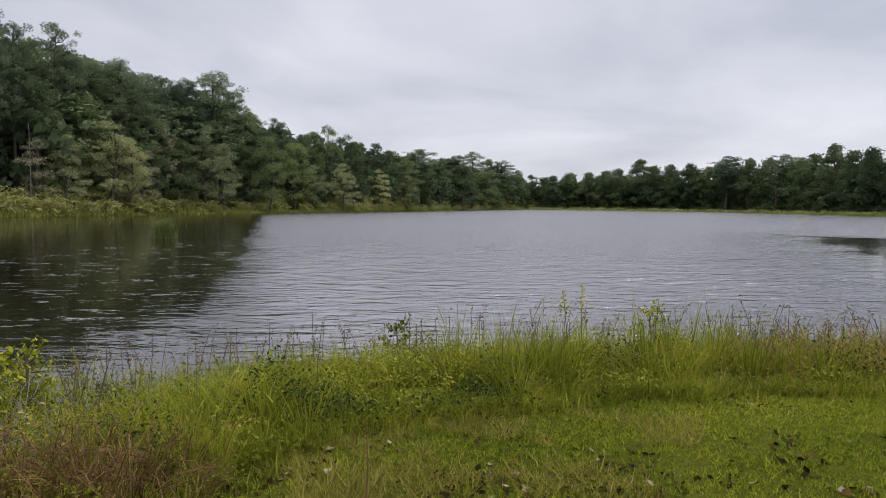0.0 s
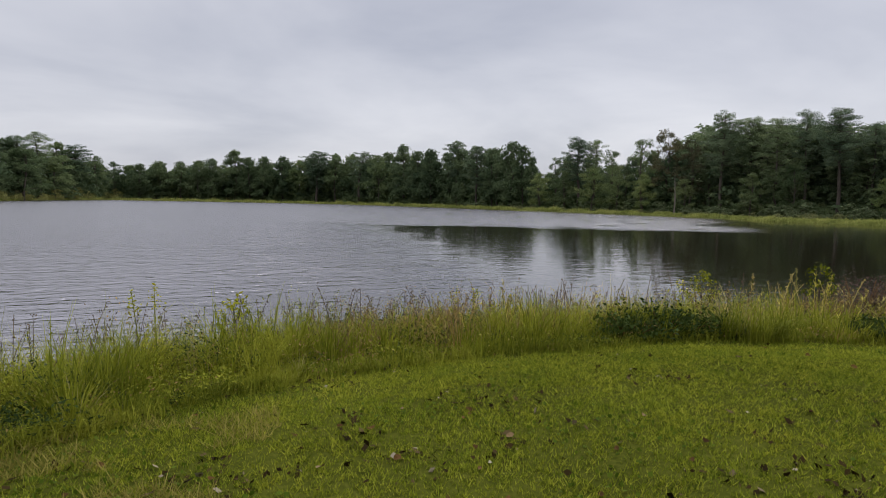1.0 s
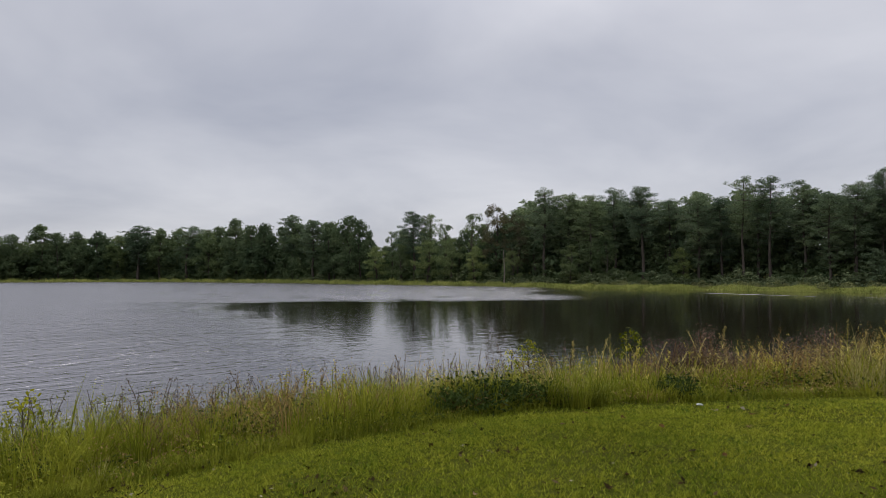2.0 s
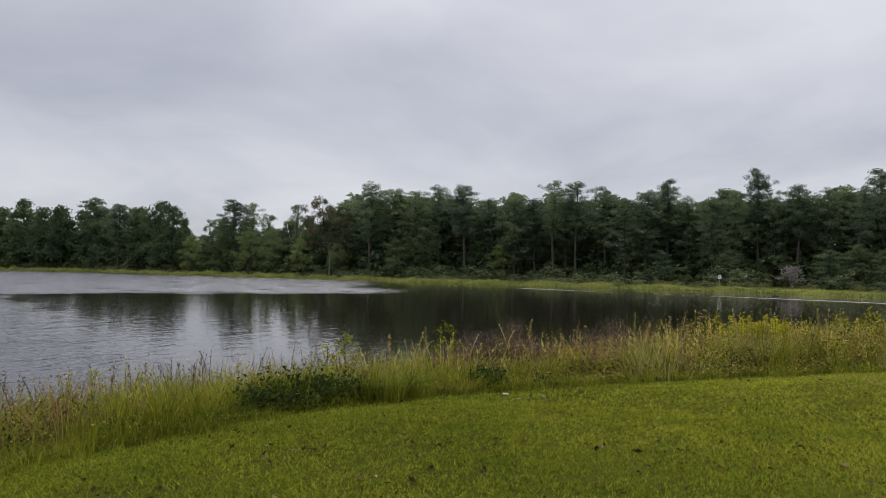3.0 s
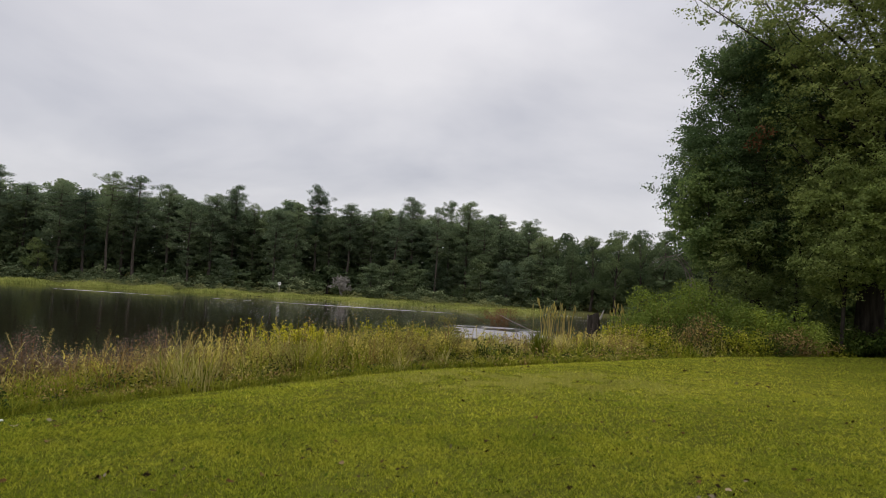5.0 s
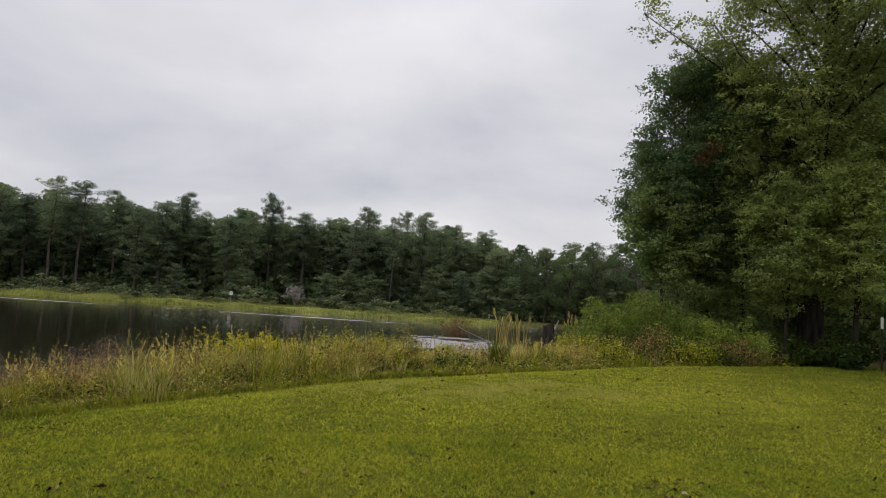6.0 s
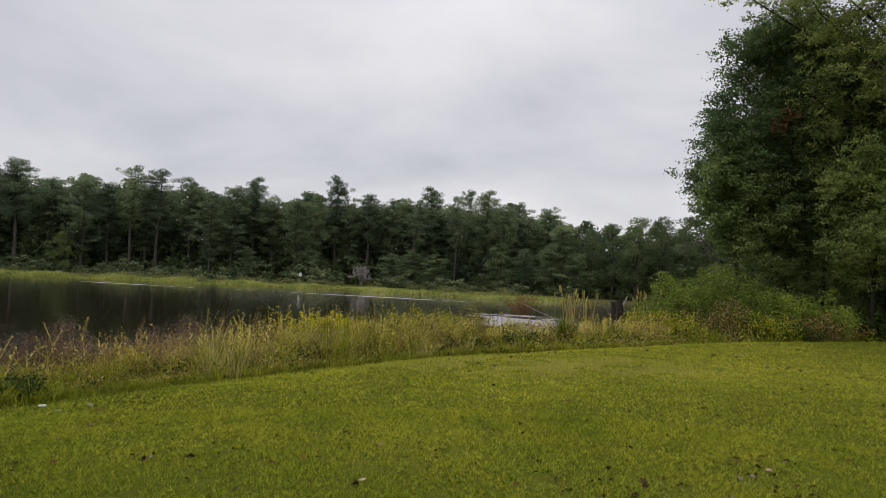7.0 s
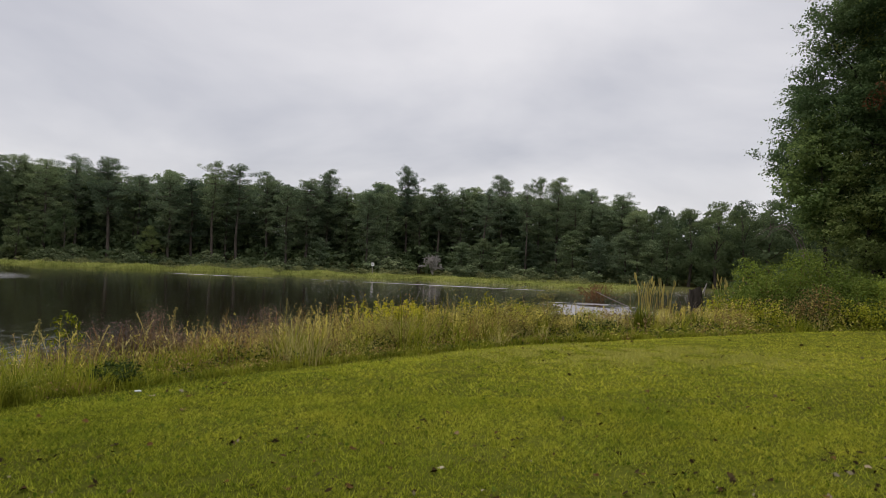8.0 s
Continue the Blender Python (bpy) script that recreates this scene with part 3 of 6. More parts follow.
def pine_kind(seed, low=0.4, wide=3.0, boughs=40, crest=0.72, tiers=0.0, dens=250, size=0.205, tuft=0.62):
    """A loblolly pine: straight trunk, upswept boughs that end in needle tufts, a rounded clumpy head."""
    rng = np.random.default_rng(seed)
    tall = 20.0
    lean = rng.normal(0, 0.35, 2)
    zs = np.linspace(0, tall * 0.96, 8)
    pts = np.stack([lean[0] * (zs / tall) ** 2 + 0.1 * np.sin(zs * 0.5 + seed), lean[1] * (zs / tall) ** 2, zs], 1)
    wood = [tube(pts, np.linspace(0.25, 0.05, 8), 6)]
    cs, rs = [], []
    for i in range(boughs):
        t = (i + rng.random()) / boughs
        if tiers:
            t = (math.floor(t * tiers) + 0.5 + 0.35 * rng.normal()) / tiers
        h = min(0.97, low + (0.97 - low) * max(t, 0.0) ** 0.75)
        if h > crest:
            reach = wide * math.sqrt(max(0.04, 1 - ((h - crest) / (1.0 - crest)) ** 2))
        else:
            reach = wide * (0.42 + 0.58 * ((h - low) / (crest - low)) ** 0.7)
        reach *= rng.uniform(0.45, 1.0) if rng.random() < 0.85 else rng.uniform(1.0, 1.22)
        turn = i * 2.4 + rng.normal(0, 0.5)
        base = np.array([np.interp(h * tall - 0.8, zs, pts[:, 0]), np.interp(h * tall - 0.8, zs, pts[:, 1]), h * tall - 0.8])
        out = np.array([math.cos(turn), math.sin(turn), 0])
        tip = base + out * reach + (0, 0, 0.3 + reach * rng.uniform(0.0, 0.28))
        mid = (base + tip) / 2 + (0, 0, -0.18 * reach)
        wood.append(tube([base, mid, tip], (0.075, 0.05, 0.02), 3))
        for k in range(4 if reach > 1.3 else 2):
            u = 1.0 - 0.26 * k
            side = np.array([-out[1], out[0], 0]) * rng.normal(0, 0.32 * reach * u)
            p = base + (tip - base) * u + side + (0, 0, rng.normal(0.05, 0.2))
            cs.append(p); rs.append(tuft * rng.uniform(0.7, 1.35) * (1.0 if k == 0 else 0.85))
    for i in range(5):
        cs.append(np.array([pts[-1, 0], pts[-1, 1], tall - 0.8]) + rng.normal(0, 0.5, 3) * (1, 1, 0.5)); rs.append(rng.uniform(0.5, 0.85))
    v, f = clumps(rng, cs, rs, dens, size, 0.74, 0.4)
    wv, wf = join(wood)
    return mesh_of("pine_trunk", wv, wf, M_BARK, True), mesh_of("pine_crown", v, f, M_PINE), tall, 2 * wide * 0.86


def leafy_kind(seed, material, tall=14.0, low=0.1, wide=4.2, lobes=11, size=0.235, clump=0.82, bark=M_BARK, dens=108, limb=0.24, each=11, airy=0.0):
    """A broadleaf tree: a crown of rounded lobes, each of many small leafy clumps."""
    rng = np.random.default_rng(seed)
    zs = np.linspace(0, tall * 0.85, 6)
    pts = np.stack([0.02 * tall * np.sin(zs * 5.6 / tall + seed), 0.02 * tall * np.cos(zs * 5 / tall + seed), zs], 1)
    pts[:, :2] -= pts[0, :2]
    wood = [tube(pts, np.linspace(limb, limb * 0.16, 6), 6)]
    cs, rs = [], []
    for i in range(lobes):
        t = (i + rng.random()) / lobes
        prof = math.sin(math.pi * min(1.0, 0.20 + 0.74 * t)) ** 0.7
        lobe = wide * rng.uniform(0.34, 0.50) * (0.65 + 0.35 * prof)
        h = low * tall + lobe * 0.6 + (tall * (1 - low) - lobe * 1.5) * t
        turn = i * 2.4 + rng.normal(0, 0.4)
        reach = max(0.0, wide * prof - lobe) * rng.uniform(0.75, 1.05)
        c = np.array([math.cos(turn) * reach, math.sin(turn) * reach, h])
        b = np.array([np.interp(h * 0.7, zs, pts[:, 0]), np.interp(h * 0.7, zs, pts[:, 1]), h * 0.7])
        wood.append(tube([b, (b + c) / 2 + (0, 0, 0.02 * tall), c], (limb * 0.36, limb * 0.22, limb * 0.1), 4))
        for j in range(each):
            d = rng.normal(size=3); d /= np.linalg.norm(d); d[2] = d[2] if d[2] > -0.35 else -d[2]
            q = c + d * lobe * rng.uniform(0.65, 1.02) * (1, 1, 0.85)
            if rng.random() < airy:
                wood.append(tube([c, q], (limb * 0.1, limb * 0.04), 3))
                continue
            cs.append(q); rs.append(clump * rng.uniform(0.6, 1.25))
    v, f = clumps(rng, cs, rs, dens, size, 0.75, 0.6)
    wv, wf = join(wood)
    return mesh_of("leafy_trunk", wv, wf, bark, True), mesh_of("leafy_crown", v, f, material), tall, 2 * wide * 0.92


PINES = {
    "dome": [pine_kind(11, 0.40, 3.0, 52, 0.66), pine_kind(12, 0.46, 3.2, 50, 0.70), pine_kind(18, 0.36, 2.8, 50, 0.62)],
    "airy": [pine_kind(13, 0.44, 2.9, 34, 0.70, tuft=0.56), pine_kind(14, 0.38, 2.8, 36, 0.66, tuft=0.56)],
    "tier": [pine_kind(15, 0.42, 2.7, 46, 0.68, 6.0)],
    "full": [pine_kind(19, 0.22, 3.3, 62, 0.60), pine_kind(24, 0.28, 3.0, 58, 0.66), pine_kind(25, 0.18, 3.1, 58, 0.55)],
}
ROUND = {
    "round": [leafy_kind(21, M_LEAF), leafy_kind(22, M_LEAF, low=0.06, wide=4.8, lobes=13), leafy_kind(23, M_LEAF, low=0.14, wide=3.6, lobes=9)],
    "sprig": [leafy_kind(27, M_LEAF, low=0.3, wide=3.4, lobes=9, clump=0.62, airy=0.35), leafy_kind(29, M_LEAF, low=0.2, wide=3.8, lobes=10, clump=0.6, airy=0.3)],
    "russet": [leafy_kind(36, M_RUSSET, low=0.2, wide=3.8, lobes=11, clump=0.66, airy=0.2)],
}
FAR_KINDS = {
    "dome": [pine_kind(11, 0.30, 3.0, 44, 0.70, dens=64, size=0.46, tuft=0.75), pine_kind(12, 0.34, 3.2, 42, 0.74, dens=64, size=0.46, tuft=0.75)],
    "airy": [pine_kind(13, 0.40, 2.9, 30, 0.78, dens=64, size=0.44, tuft=0.66)],
    "tier": [pine_kind(15, 0.36, 2.7, 42, 0.66, 6.0, dens=64, size=0.44, tuft=0.7)],
    "full": [pine_kind(19, 0.20, 3.3, 46, 0.60, dens=52, size=0.5, tuft=0.8), pine_kind(24, 0.26, 3.0, 44, 0.66, dens=52, size=0.5, tuft=0.8)],
    "round": [leafy_kind(21, M_LEAF, size=0.46, dens=38, clump=1.05, low=0.04), leafy_kind(22, M_LEAF, low=0.03, wide=4.8, lobes=13, size=0.46, dens=38, clump=1.05), leafy_kind(23, M_LEAF, low=0.06, wide=3.6, lobes=10, size=0.46, dens=38, clump=1.0)],
}
LEAFY = ROUND["round"]
SHORE_LEAFY = [leafy_kind(61, M_LEAFLIGHT), leafy_kind(62, M_LEAFLIGHT, low=0.05, wide=4.6, lobes=13)]
PALE = [leafy_kind(31, M_WILLOW, low=0.08, wide=4.2, lobes=15, clump=0.72, size=0.185, dens=165), leafy_kind(32, M_WILLOW, low=0.16, wide=3.4, lobes=12, clump=0.68, size=0.185, dens=165)]
DULL = [leafy_kind(33, M_GREYLEAF, low=0.1, wide=3.2, lobes=10, clump=0.6, size=0.22, airy=0.3, dens=110)]
THIN_PINES = [pine_kind(16, 0.26, 3.4, 26, 0.7, 0.0, 22, 0.75, 1.0), pine_kind(17, 0.3, 3.2, 24, 0.74, 0.0, 22, 0.75, 1.0)]
THIN_LEAFY = [leafy_kind(26, M_LEAF, low=0.04, wide=4.6, lobes=6, size=1.0, clump=1.4, dens=6, each=6)]
LOW_FILL = [leafy_kind(28, M_LEAF, low=0.04, wide=4.6, lobes=5, size=1.2, clump=1.6, dens=5, each=4)]
THIN_SHRUBS = [leafy_kind(46, M_SHRUB, 4, 0.02, 2.0, 6, 0.44, 0.6, dens=26, each=5), leafy_kind(47, M_SHRUB, 4, 0.02, 2.3, 6, 0.44, 0.62, dens=26, each=5)]
SHRUBS = [leafy_kind(41, M_SHRUB, 4, 0.02, 2.0, 7, 0.32, 0.55, dens=46, each=6), leafy_kind(42, M_SHRUB, 4, 0.02, 2.3, 8, 0.32, 0.55, dens=46, each=6)]
CEDARS = [pine_kind(48, 0.03, 4.6, 44, 0.10, 9.0, 46, 0.42, 1.1), pine_kind(49, 0.02, 5.2, 44, 0.12, 8.0, 46, 0.42, 1.1)]


def plant_tree(name, label, category, group, kind, az, r, tall, wide=1.0):
    x, y = polar(az, r)
    ob = thing(name, label, category, group)
    s = tall / kind[2]
    ob.matrix_basis = Matrix.Translation((x, y, ground_z(x, y) - 0.1)) @ Matrix.Rotation(az * 7.3 + r, 4, "Z") @ Matrix.Diagonal((s * wide, s * wide, s, 1))
    part("trunk", kind[0], ob); part("crown", kind[1], ob)
    return ob


EYE_Z = 2.3


def row_of_trees(tops, name, label, group, kinds, back=0.0, line=(WOOD_AZ, WOOD_R)):
    """tops: bearing, elevation of the top and breadth of each tree in degrees from the lawn, and its habit."""
    rng = random.Random(name + group)
    for i, (az, el, broad, habit) in enumerate(tops):
        r = float(np.interp(az, *line)) + back + rng.uniform(-2, 4)
        tall = EYE_Z + r * math.tan(radians(el)) - 0.3
        pool = kinds[habit] if habit else kinds
        kind = pool[i % len(pool)]
        wide = r * radians(broad) / (kind[3] * tall / kind[2])
        plant_tree(name, label, "tree", group, kind, az, r, tall, min(2.2, max(0.6, wide)))


ALL = {**PINES, **ROUND}
row_of_trees([(-39, 13.6, 3.4, "full"), (-36.5, 13.6, 3.4, "full"), (-34.3, 13.6, 3.2, "dome"), (-32.7, 12.7, 3.2, "dome"), (-30.3, 13.1, 3.4, "airy"), (-29.4, 11.2, 3.2, "full"), (-27.7, 10.7, 3.4, "dome"), (-25.8, 10.8, 3.8, "dome"), (-23.8, 9.9, 3.4, "full"), (-22.0, 9.4, 3.0, "full"), (-20.7, 9.8, 3.2, "dome"), (-18.8, 10.4, 4.4, "airy"), (-17.4, 9.0, 3.2, "dome"), (-16.4, 7.5, 2.6, "full")],
             "pine_tree", "tall dark green pine on the wooded lake shore", "pines on the wooded shore", PINES, 5.0)
row_of_trees([(-31, 8.4, 4.5, "round"), (-27.8, 8.0, 4.2, "round"), (-24.3, 7.6, 4.2, "round"), (-16.0, 6.2, 3.6, "round"), (-13.8, 7.0, 2.4, "tier"), (-14.6, 6.2, 3.0, "round"), (-11.7, 5.8, 3.0, "round"), (-9.8, 6.7, 3.6, "sprig"), (-8.4, 6.1, 2.8, "sprig"), (-7.4, 5.3, 3.0, "round"), (-5.8, 5.5, 2.2, "sprig"), (-5.0, 4.8, 2.6, "round"), (-3.6, 4.4, 2.6, "sprig"), (-2.2, 4.75, 3.4, "dome"), (-0.4, 4.2, 2.6, "round"), (1.2, 4.2, 2.8, "airy"), (2.7, 4.5, 3.2, "airy"), (3.6, 4.1, 2.4, "round"), (4.8, 3.75, 2.5, "dome"), (6.2, 3.0, 2.4, "round"), (7.6, 2.7, 1.7, "round")],
             "shore_tree", "dense dark green tree on the lake shore", "mixed trees on the wooded shore", ALL, 3.0)
row_of_trees([(-29.4, 5.0, 3.6, ""), (-26.5, 6.3, 4.6, ""), (-25.2, 5.0, 3.4, ""), (-19.6, 6.3, 3.8, ""), (-18.2, 4.8, 3.2, ""), (-11.2, 3.3, 2.8, ""), (-8.6, 3.4, 3.0, ""), (-5.6, 3.0, 2.6, ""), (-3.4, 2.8, 2.2, "")], "willow_tree", "pale yellow-green willow at the water's edge", "willows on the wooded shore", PALE, 3.5, (FAR_AZ, FAR_R))
row_of_trees([(-31.5, 5.0, 3.0, ""), (-24.2, 4.4, 2.6, ""), (-22.8, 6.7, 2.8, "")], "thinning_tree", "thinly leaved grey-brown tree at the water's edge", "thinning shore trees", DULL, 4.5, (FAR_AZ, FAR_R))
row_of_trees([(-21.4, 5.0, 3.0, ""), (-16.3, 4.8, 3.4, ""), (-14.6, 5.6, 3.6, ""), (-12.6, 5.2, 3.6, ""), (-3.4, 3.9, 3.2, ""), (1.6, 3.5, 3.8, ""), (3.6, 2.9, 2.8, "")], "round_tree", "rounded mid-green tree in front of the woods", "rounded shore trees", SHORE_LEAFY, -4.0)
row_of_trees([(9.2, 2.5, 1.9, "round"), (10.8, 2.75, 2.3, "round"), (12.3, 2.7, 2.3, "round"), (13.6, 2.6, 2.0, "round"), (14.6, 3.1, 2.2, "round"), (16.4, 3.75, 2.7, "round"), (17.6, 3.3, 2.2, "round"), (18.6, 3.4, 2.3, "round"), (20.2, 3.4, 2.2, "round"), (21.5, 3.2, 2.2, "round"), (23.0, 4.0, 3.3, "dome"), (24.6, 3.7, 2.4, "round"), (26.5, 4.0, 2.9, "airy"), (28.3, 3.8, 2.6, "round"), (30.3, 4.6, 2.9, "round"), (31.6, 4.2, 2.4, "round"), (32.7, 4.4, 2.5, "round"), (34.9, 5.15, 2.1, "tier"), (35.4, 4.5, 2.4, "round"), (36.6, 4.75, 2.5, "dome"), (37.9, 4.3, 2.2, "round"), (38.4, 4.6, 2.6, "round"), (39.5, 5.15, 3.6, "round"), (40.6, 4.7, 2.2, "round"), (41.3, 3.9, 1.5, "round")],
             "lakeside_tree", "rounded dark green tree in the far woods", "trees across the lake", FAR_KINDS, 0.0)
row_of_trees([(43.3, 4.05, 1.5, "sprig"), (44.1, 4.1, 1.6, "full"), (45.2, 5.6, 2.5, "dome"), (46.5, 5.35, 1.8, "airy"), (47.8, 4.75, 2.2, "sprig"), (49.0, 3.6, 1.6, "round"), (50.4, 5.7, 2.8, "sprig"), (52.2, 6.3, 3.3, "russet"), (54.0, 5.5, 2.8, "russet")],
             "mixed_tree", "leafy tree with an airy green crown", "mixed trees across the lake", ALL, 0.0)
row_of_trees([(56.3, 7.4, 3.0, "dome"), (58.4, 7.05, 3.2, "full"), (60.2, 6.8, 2.9, "full"), (62.2, 7.3, 2.3, "airy"), (64.4, 7.4, 3.3, "dome"), (66.5, 6.2, 2.3, "airy"), (68.7, 6.5, 3.1, "full"), (70.4, 6.2, 2.6, "full"), (71.9, 7.7, 2.7, "airy"), (73.8, 7.65, 2.7, "airy"), (73.0, 6.4, 2.8, "full"), (76.2, 7.2, 2.4, "dome"), (77.8, 6.1, 2.5, "full"), (79.4, 6.9, 3.2, "full"), (81.1, 7.7, 2.4, "dome"), (82.8, 6.2, 2.4, "full"), (84.5, 6.2, 2.3, "full"), (86.2, 6.6, 2.6, "full"), (87.8, 8.3, 2.5, "tier"), (90.6, 6.85, 3.0, "dome"), (89.0, 6.0, 2.6, "full"), (92.5, 6.5, 2.4, "full"), (94.4, 6.6, 2.4, "airy"), (96.0, 7.8, 2.7, "dome"), (98.1, 7.1, 2.0, "airy"), (99.1, 7.65, 2.1, "airy"), (100.6, 7.65, 2.8, "dome"), (102.1, 6.4, 2.4, "full"), (103.5, 6.65, 2.4, "airy"), (104.3, 5.6, 2.6, "full"), (105.8, 6.35, 2.7, "dome"), (107.3, 5.0, 2.6, "full")],
             "tall_pine", "tall straight pine with a high tufted crown", "pines behind the meadow", PINES, 0.0)
row_of_trees([(108.2, 4.9, 2.8, ""), (109.6, 4.8, 2.8, ""), (111.2, 5.45, 3.6, ""), (113.2, 5.85, 4.2, ""), (115.3, 5.8, 4.0, ""), (117.2, 6.0, 3.8, ""), (119.2, 5.9, 3.8, ""), (121, 5.2, 3.8, ""), (124, 5.4, 3.8, ""), (127, 5.4, 3.8, ""), (130, 5.5, 3.8, ""), (133, 5.8, 4, ""), (136, 5.6, 4, ""), (140, 6, 4.5, "")],
             "woodland_tree", "dark green broadleaf tree at the wood's edge", "trees beyond the inlet", LEAFY, 0.0)
row_of_trees([(107.4 + 1.9 * i, 5.0 + 0.3 * math.sin(i * 2.1), 3.6, "round") for i in range(9)],
             "inlet_wood_tree", "dark broadleaf tree deep in the inlet woods", "second row beyond the inlet", FAR_KINDS, 8.0)
# a second row, seen between the first
row_of_trees([(54.6 + 1.55 * i, 5.85 + 0.55 * math.sin(i * 2.3) + 0.3 * math.sin(i * 5.1), 3.0, "full") for i in range(34)],
             "rear_pine", "dark pine standing behind the front row of pines", "second row of pines", FAR_KINDS, 7.0)
row_of_trees([(8.8 + 1.7 * i, float(np.interp(8.8 + 1.7 * i, [8, 15, 30, 39, 42.3, 45.5, 48.7, 51, 55], [2.3, 2.7, 3.9, 4.2, 2.3, 4.2, 3.1, 4.6, 5.0])) + 0.25 * math.sin(i * 2.7), 2.6, "round") for i in range(27)],
             "rear_tree", "dark broadleaf tree standing behind the front trees", "second row of trees", FAR_KINDS, 9.0)
row_of_trees([(-40 + 1.7 * i, float(np.interp(-40 + 1.7 * i, [-40, -30, -18, -15, -8, 0, 7], [12.2, 11.2, 8.4, 6.2, 5.0, 3.8, 2.5])) + 0.3 * math.sin(i * 2.7), 3.6, "full" if i < 14 else "round") for i in range(28)],
             "rear_wood_tree", "dark tree standing deep in the shore woods", "second row on the wooded shore", FAR_KINDS, 11.0)
# lower trees in front of the pines
row_of_trees([(42.0, 2.6, 2.4, ""), (44.0, 2.8, 2.6, ""), (46.3, 3.1, 2.8, ""), (48.4, 3.3, 2.9, ""), (50.4, 2.6, 2.2, ""), (53.6, 2.2, 1.9, ""), (58.5, 2.7, 2.2, ""), (61.4, 3.4, 2.4, ""), (67.4, 2.3, 2.0, "")],
             "young_tree", "young bushy green tree at the foot of the woods", "young trees below the pines", SHORE_LEAFY, -3.0)
row_of_trees([(80.6, 1.9, 2.0, ""), (85.8, 1.9, 2.2, ""), (92.6, 1.9, 2.6, ""), (94.2, 2.3, 2.8, ""), (96.4, 2.0, 2.5, ""), (98.2, 2.2, 2.6, ""), (100.3, 2.5, 2.8, ""), (102.0, 3.2, 2.8, ""), (104.2, 2.8, 3.0, ""), (106.3, 3.2, 3.0, ""), (108.4, 2.6, 2.8, "")],
             "young_cedar", "young layered evergreen at the foot of the pines", "young evergreens below the pines", CEDARS, -3.0)


# ---- woods behind, undergrowth, meadow: too many to count ----
def scatter_mesh(name, spots, kinds, material, which):
    """A kind's mesh laid many times into one."""
    pieces = []
    for k, (x, y, z, turn, sx, sz) in spots:
        me = kinds[k % len(kinds)][which]
        v = np.empty(len(me.vertices) * 3, np.float32); me.vertices.foreach_get("co", v)
        f = np.empty(len(me.loops), np.int32); me.loops.foreach_get("vertex_index", f)
        v = v.reshape(-1, 3); f = f.reshape(-1, 4)
        c, s = math.cos(turn), math.sin(turn)
        pieces.append((np.stack([(v[:, 0] * c - v[:, 1] * s) * sx + x, (v[:, 0] * s + v[:, 1] * c) * sx + y, v[:, 2] * sz + z], 1), f))
    v, f = join(pieces)
    return mesh_of(name, v, f, material)


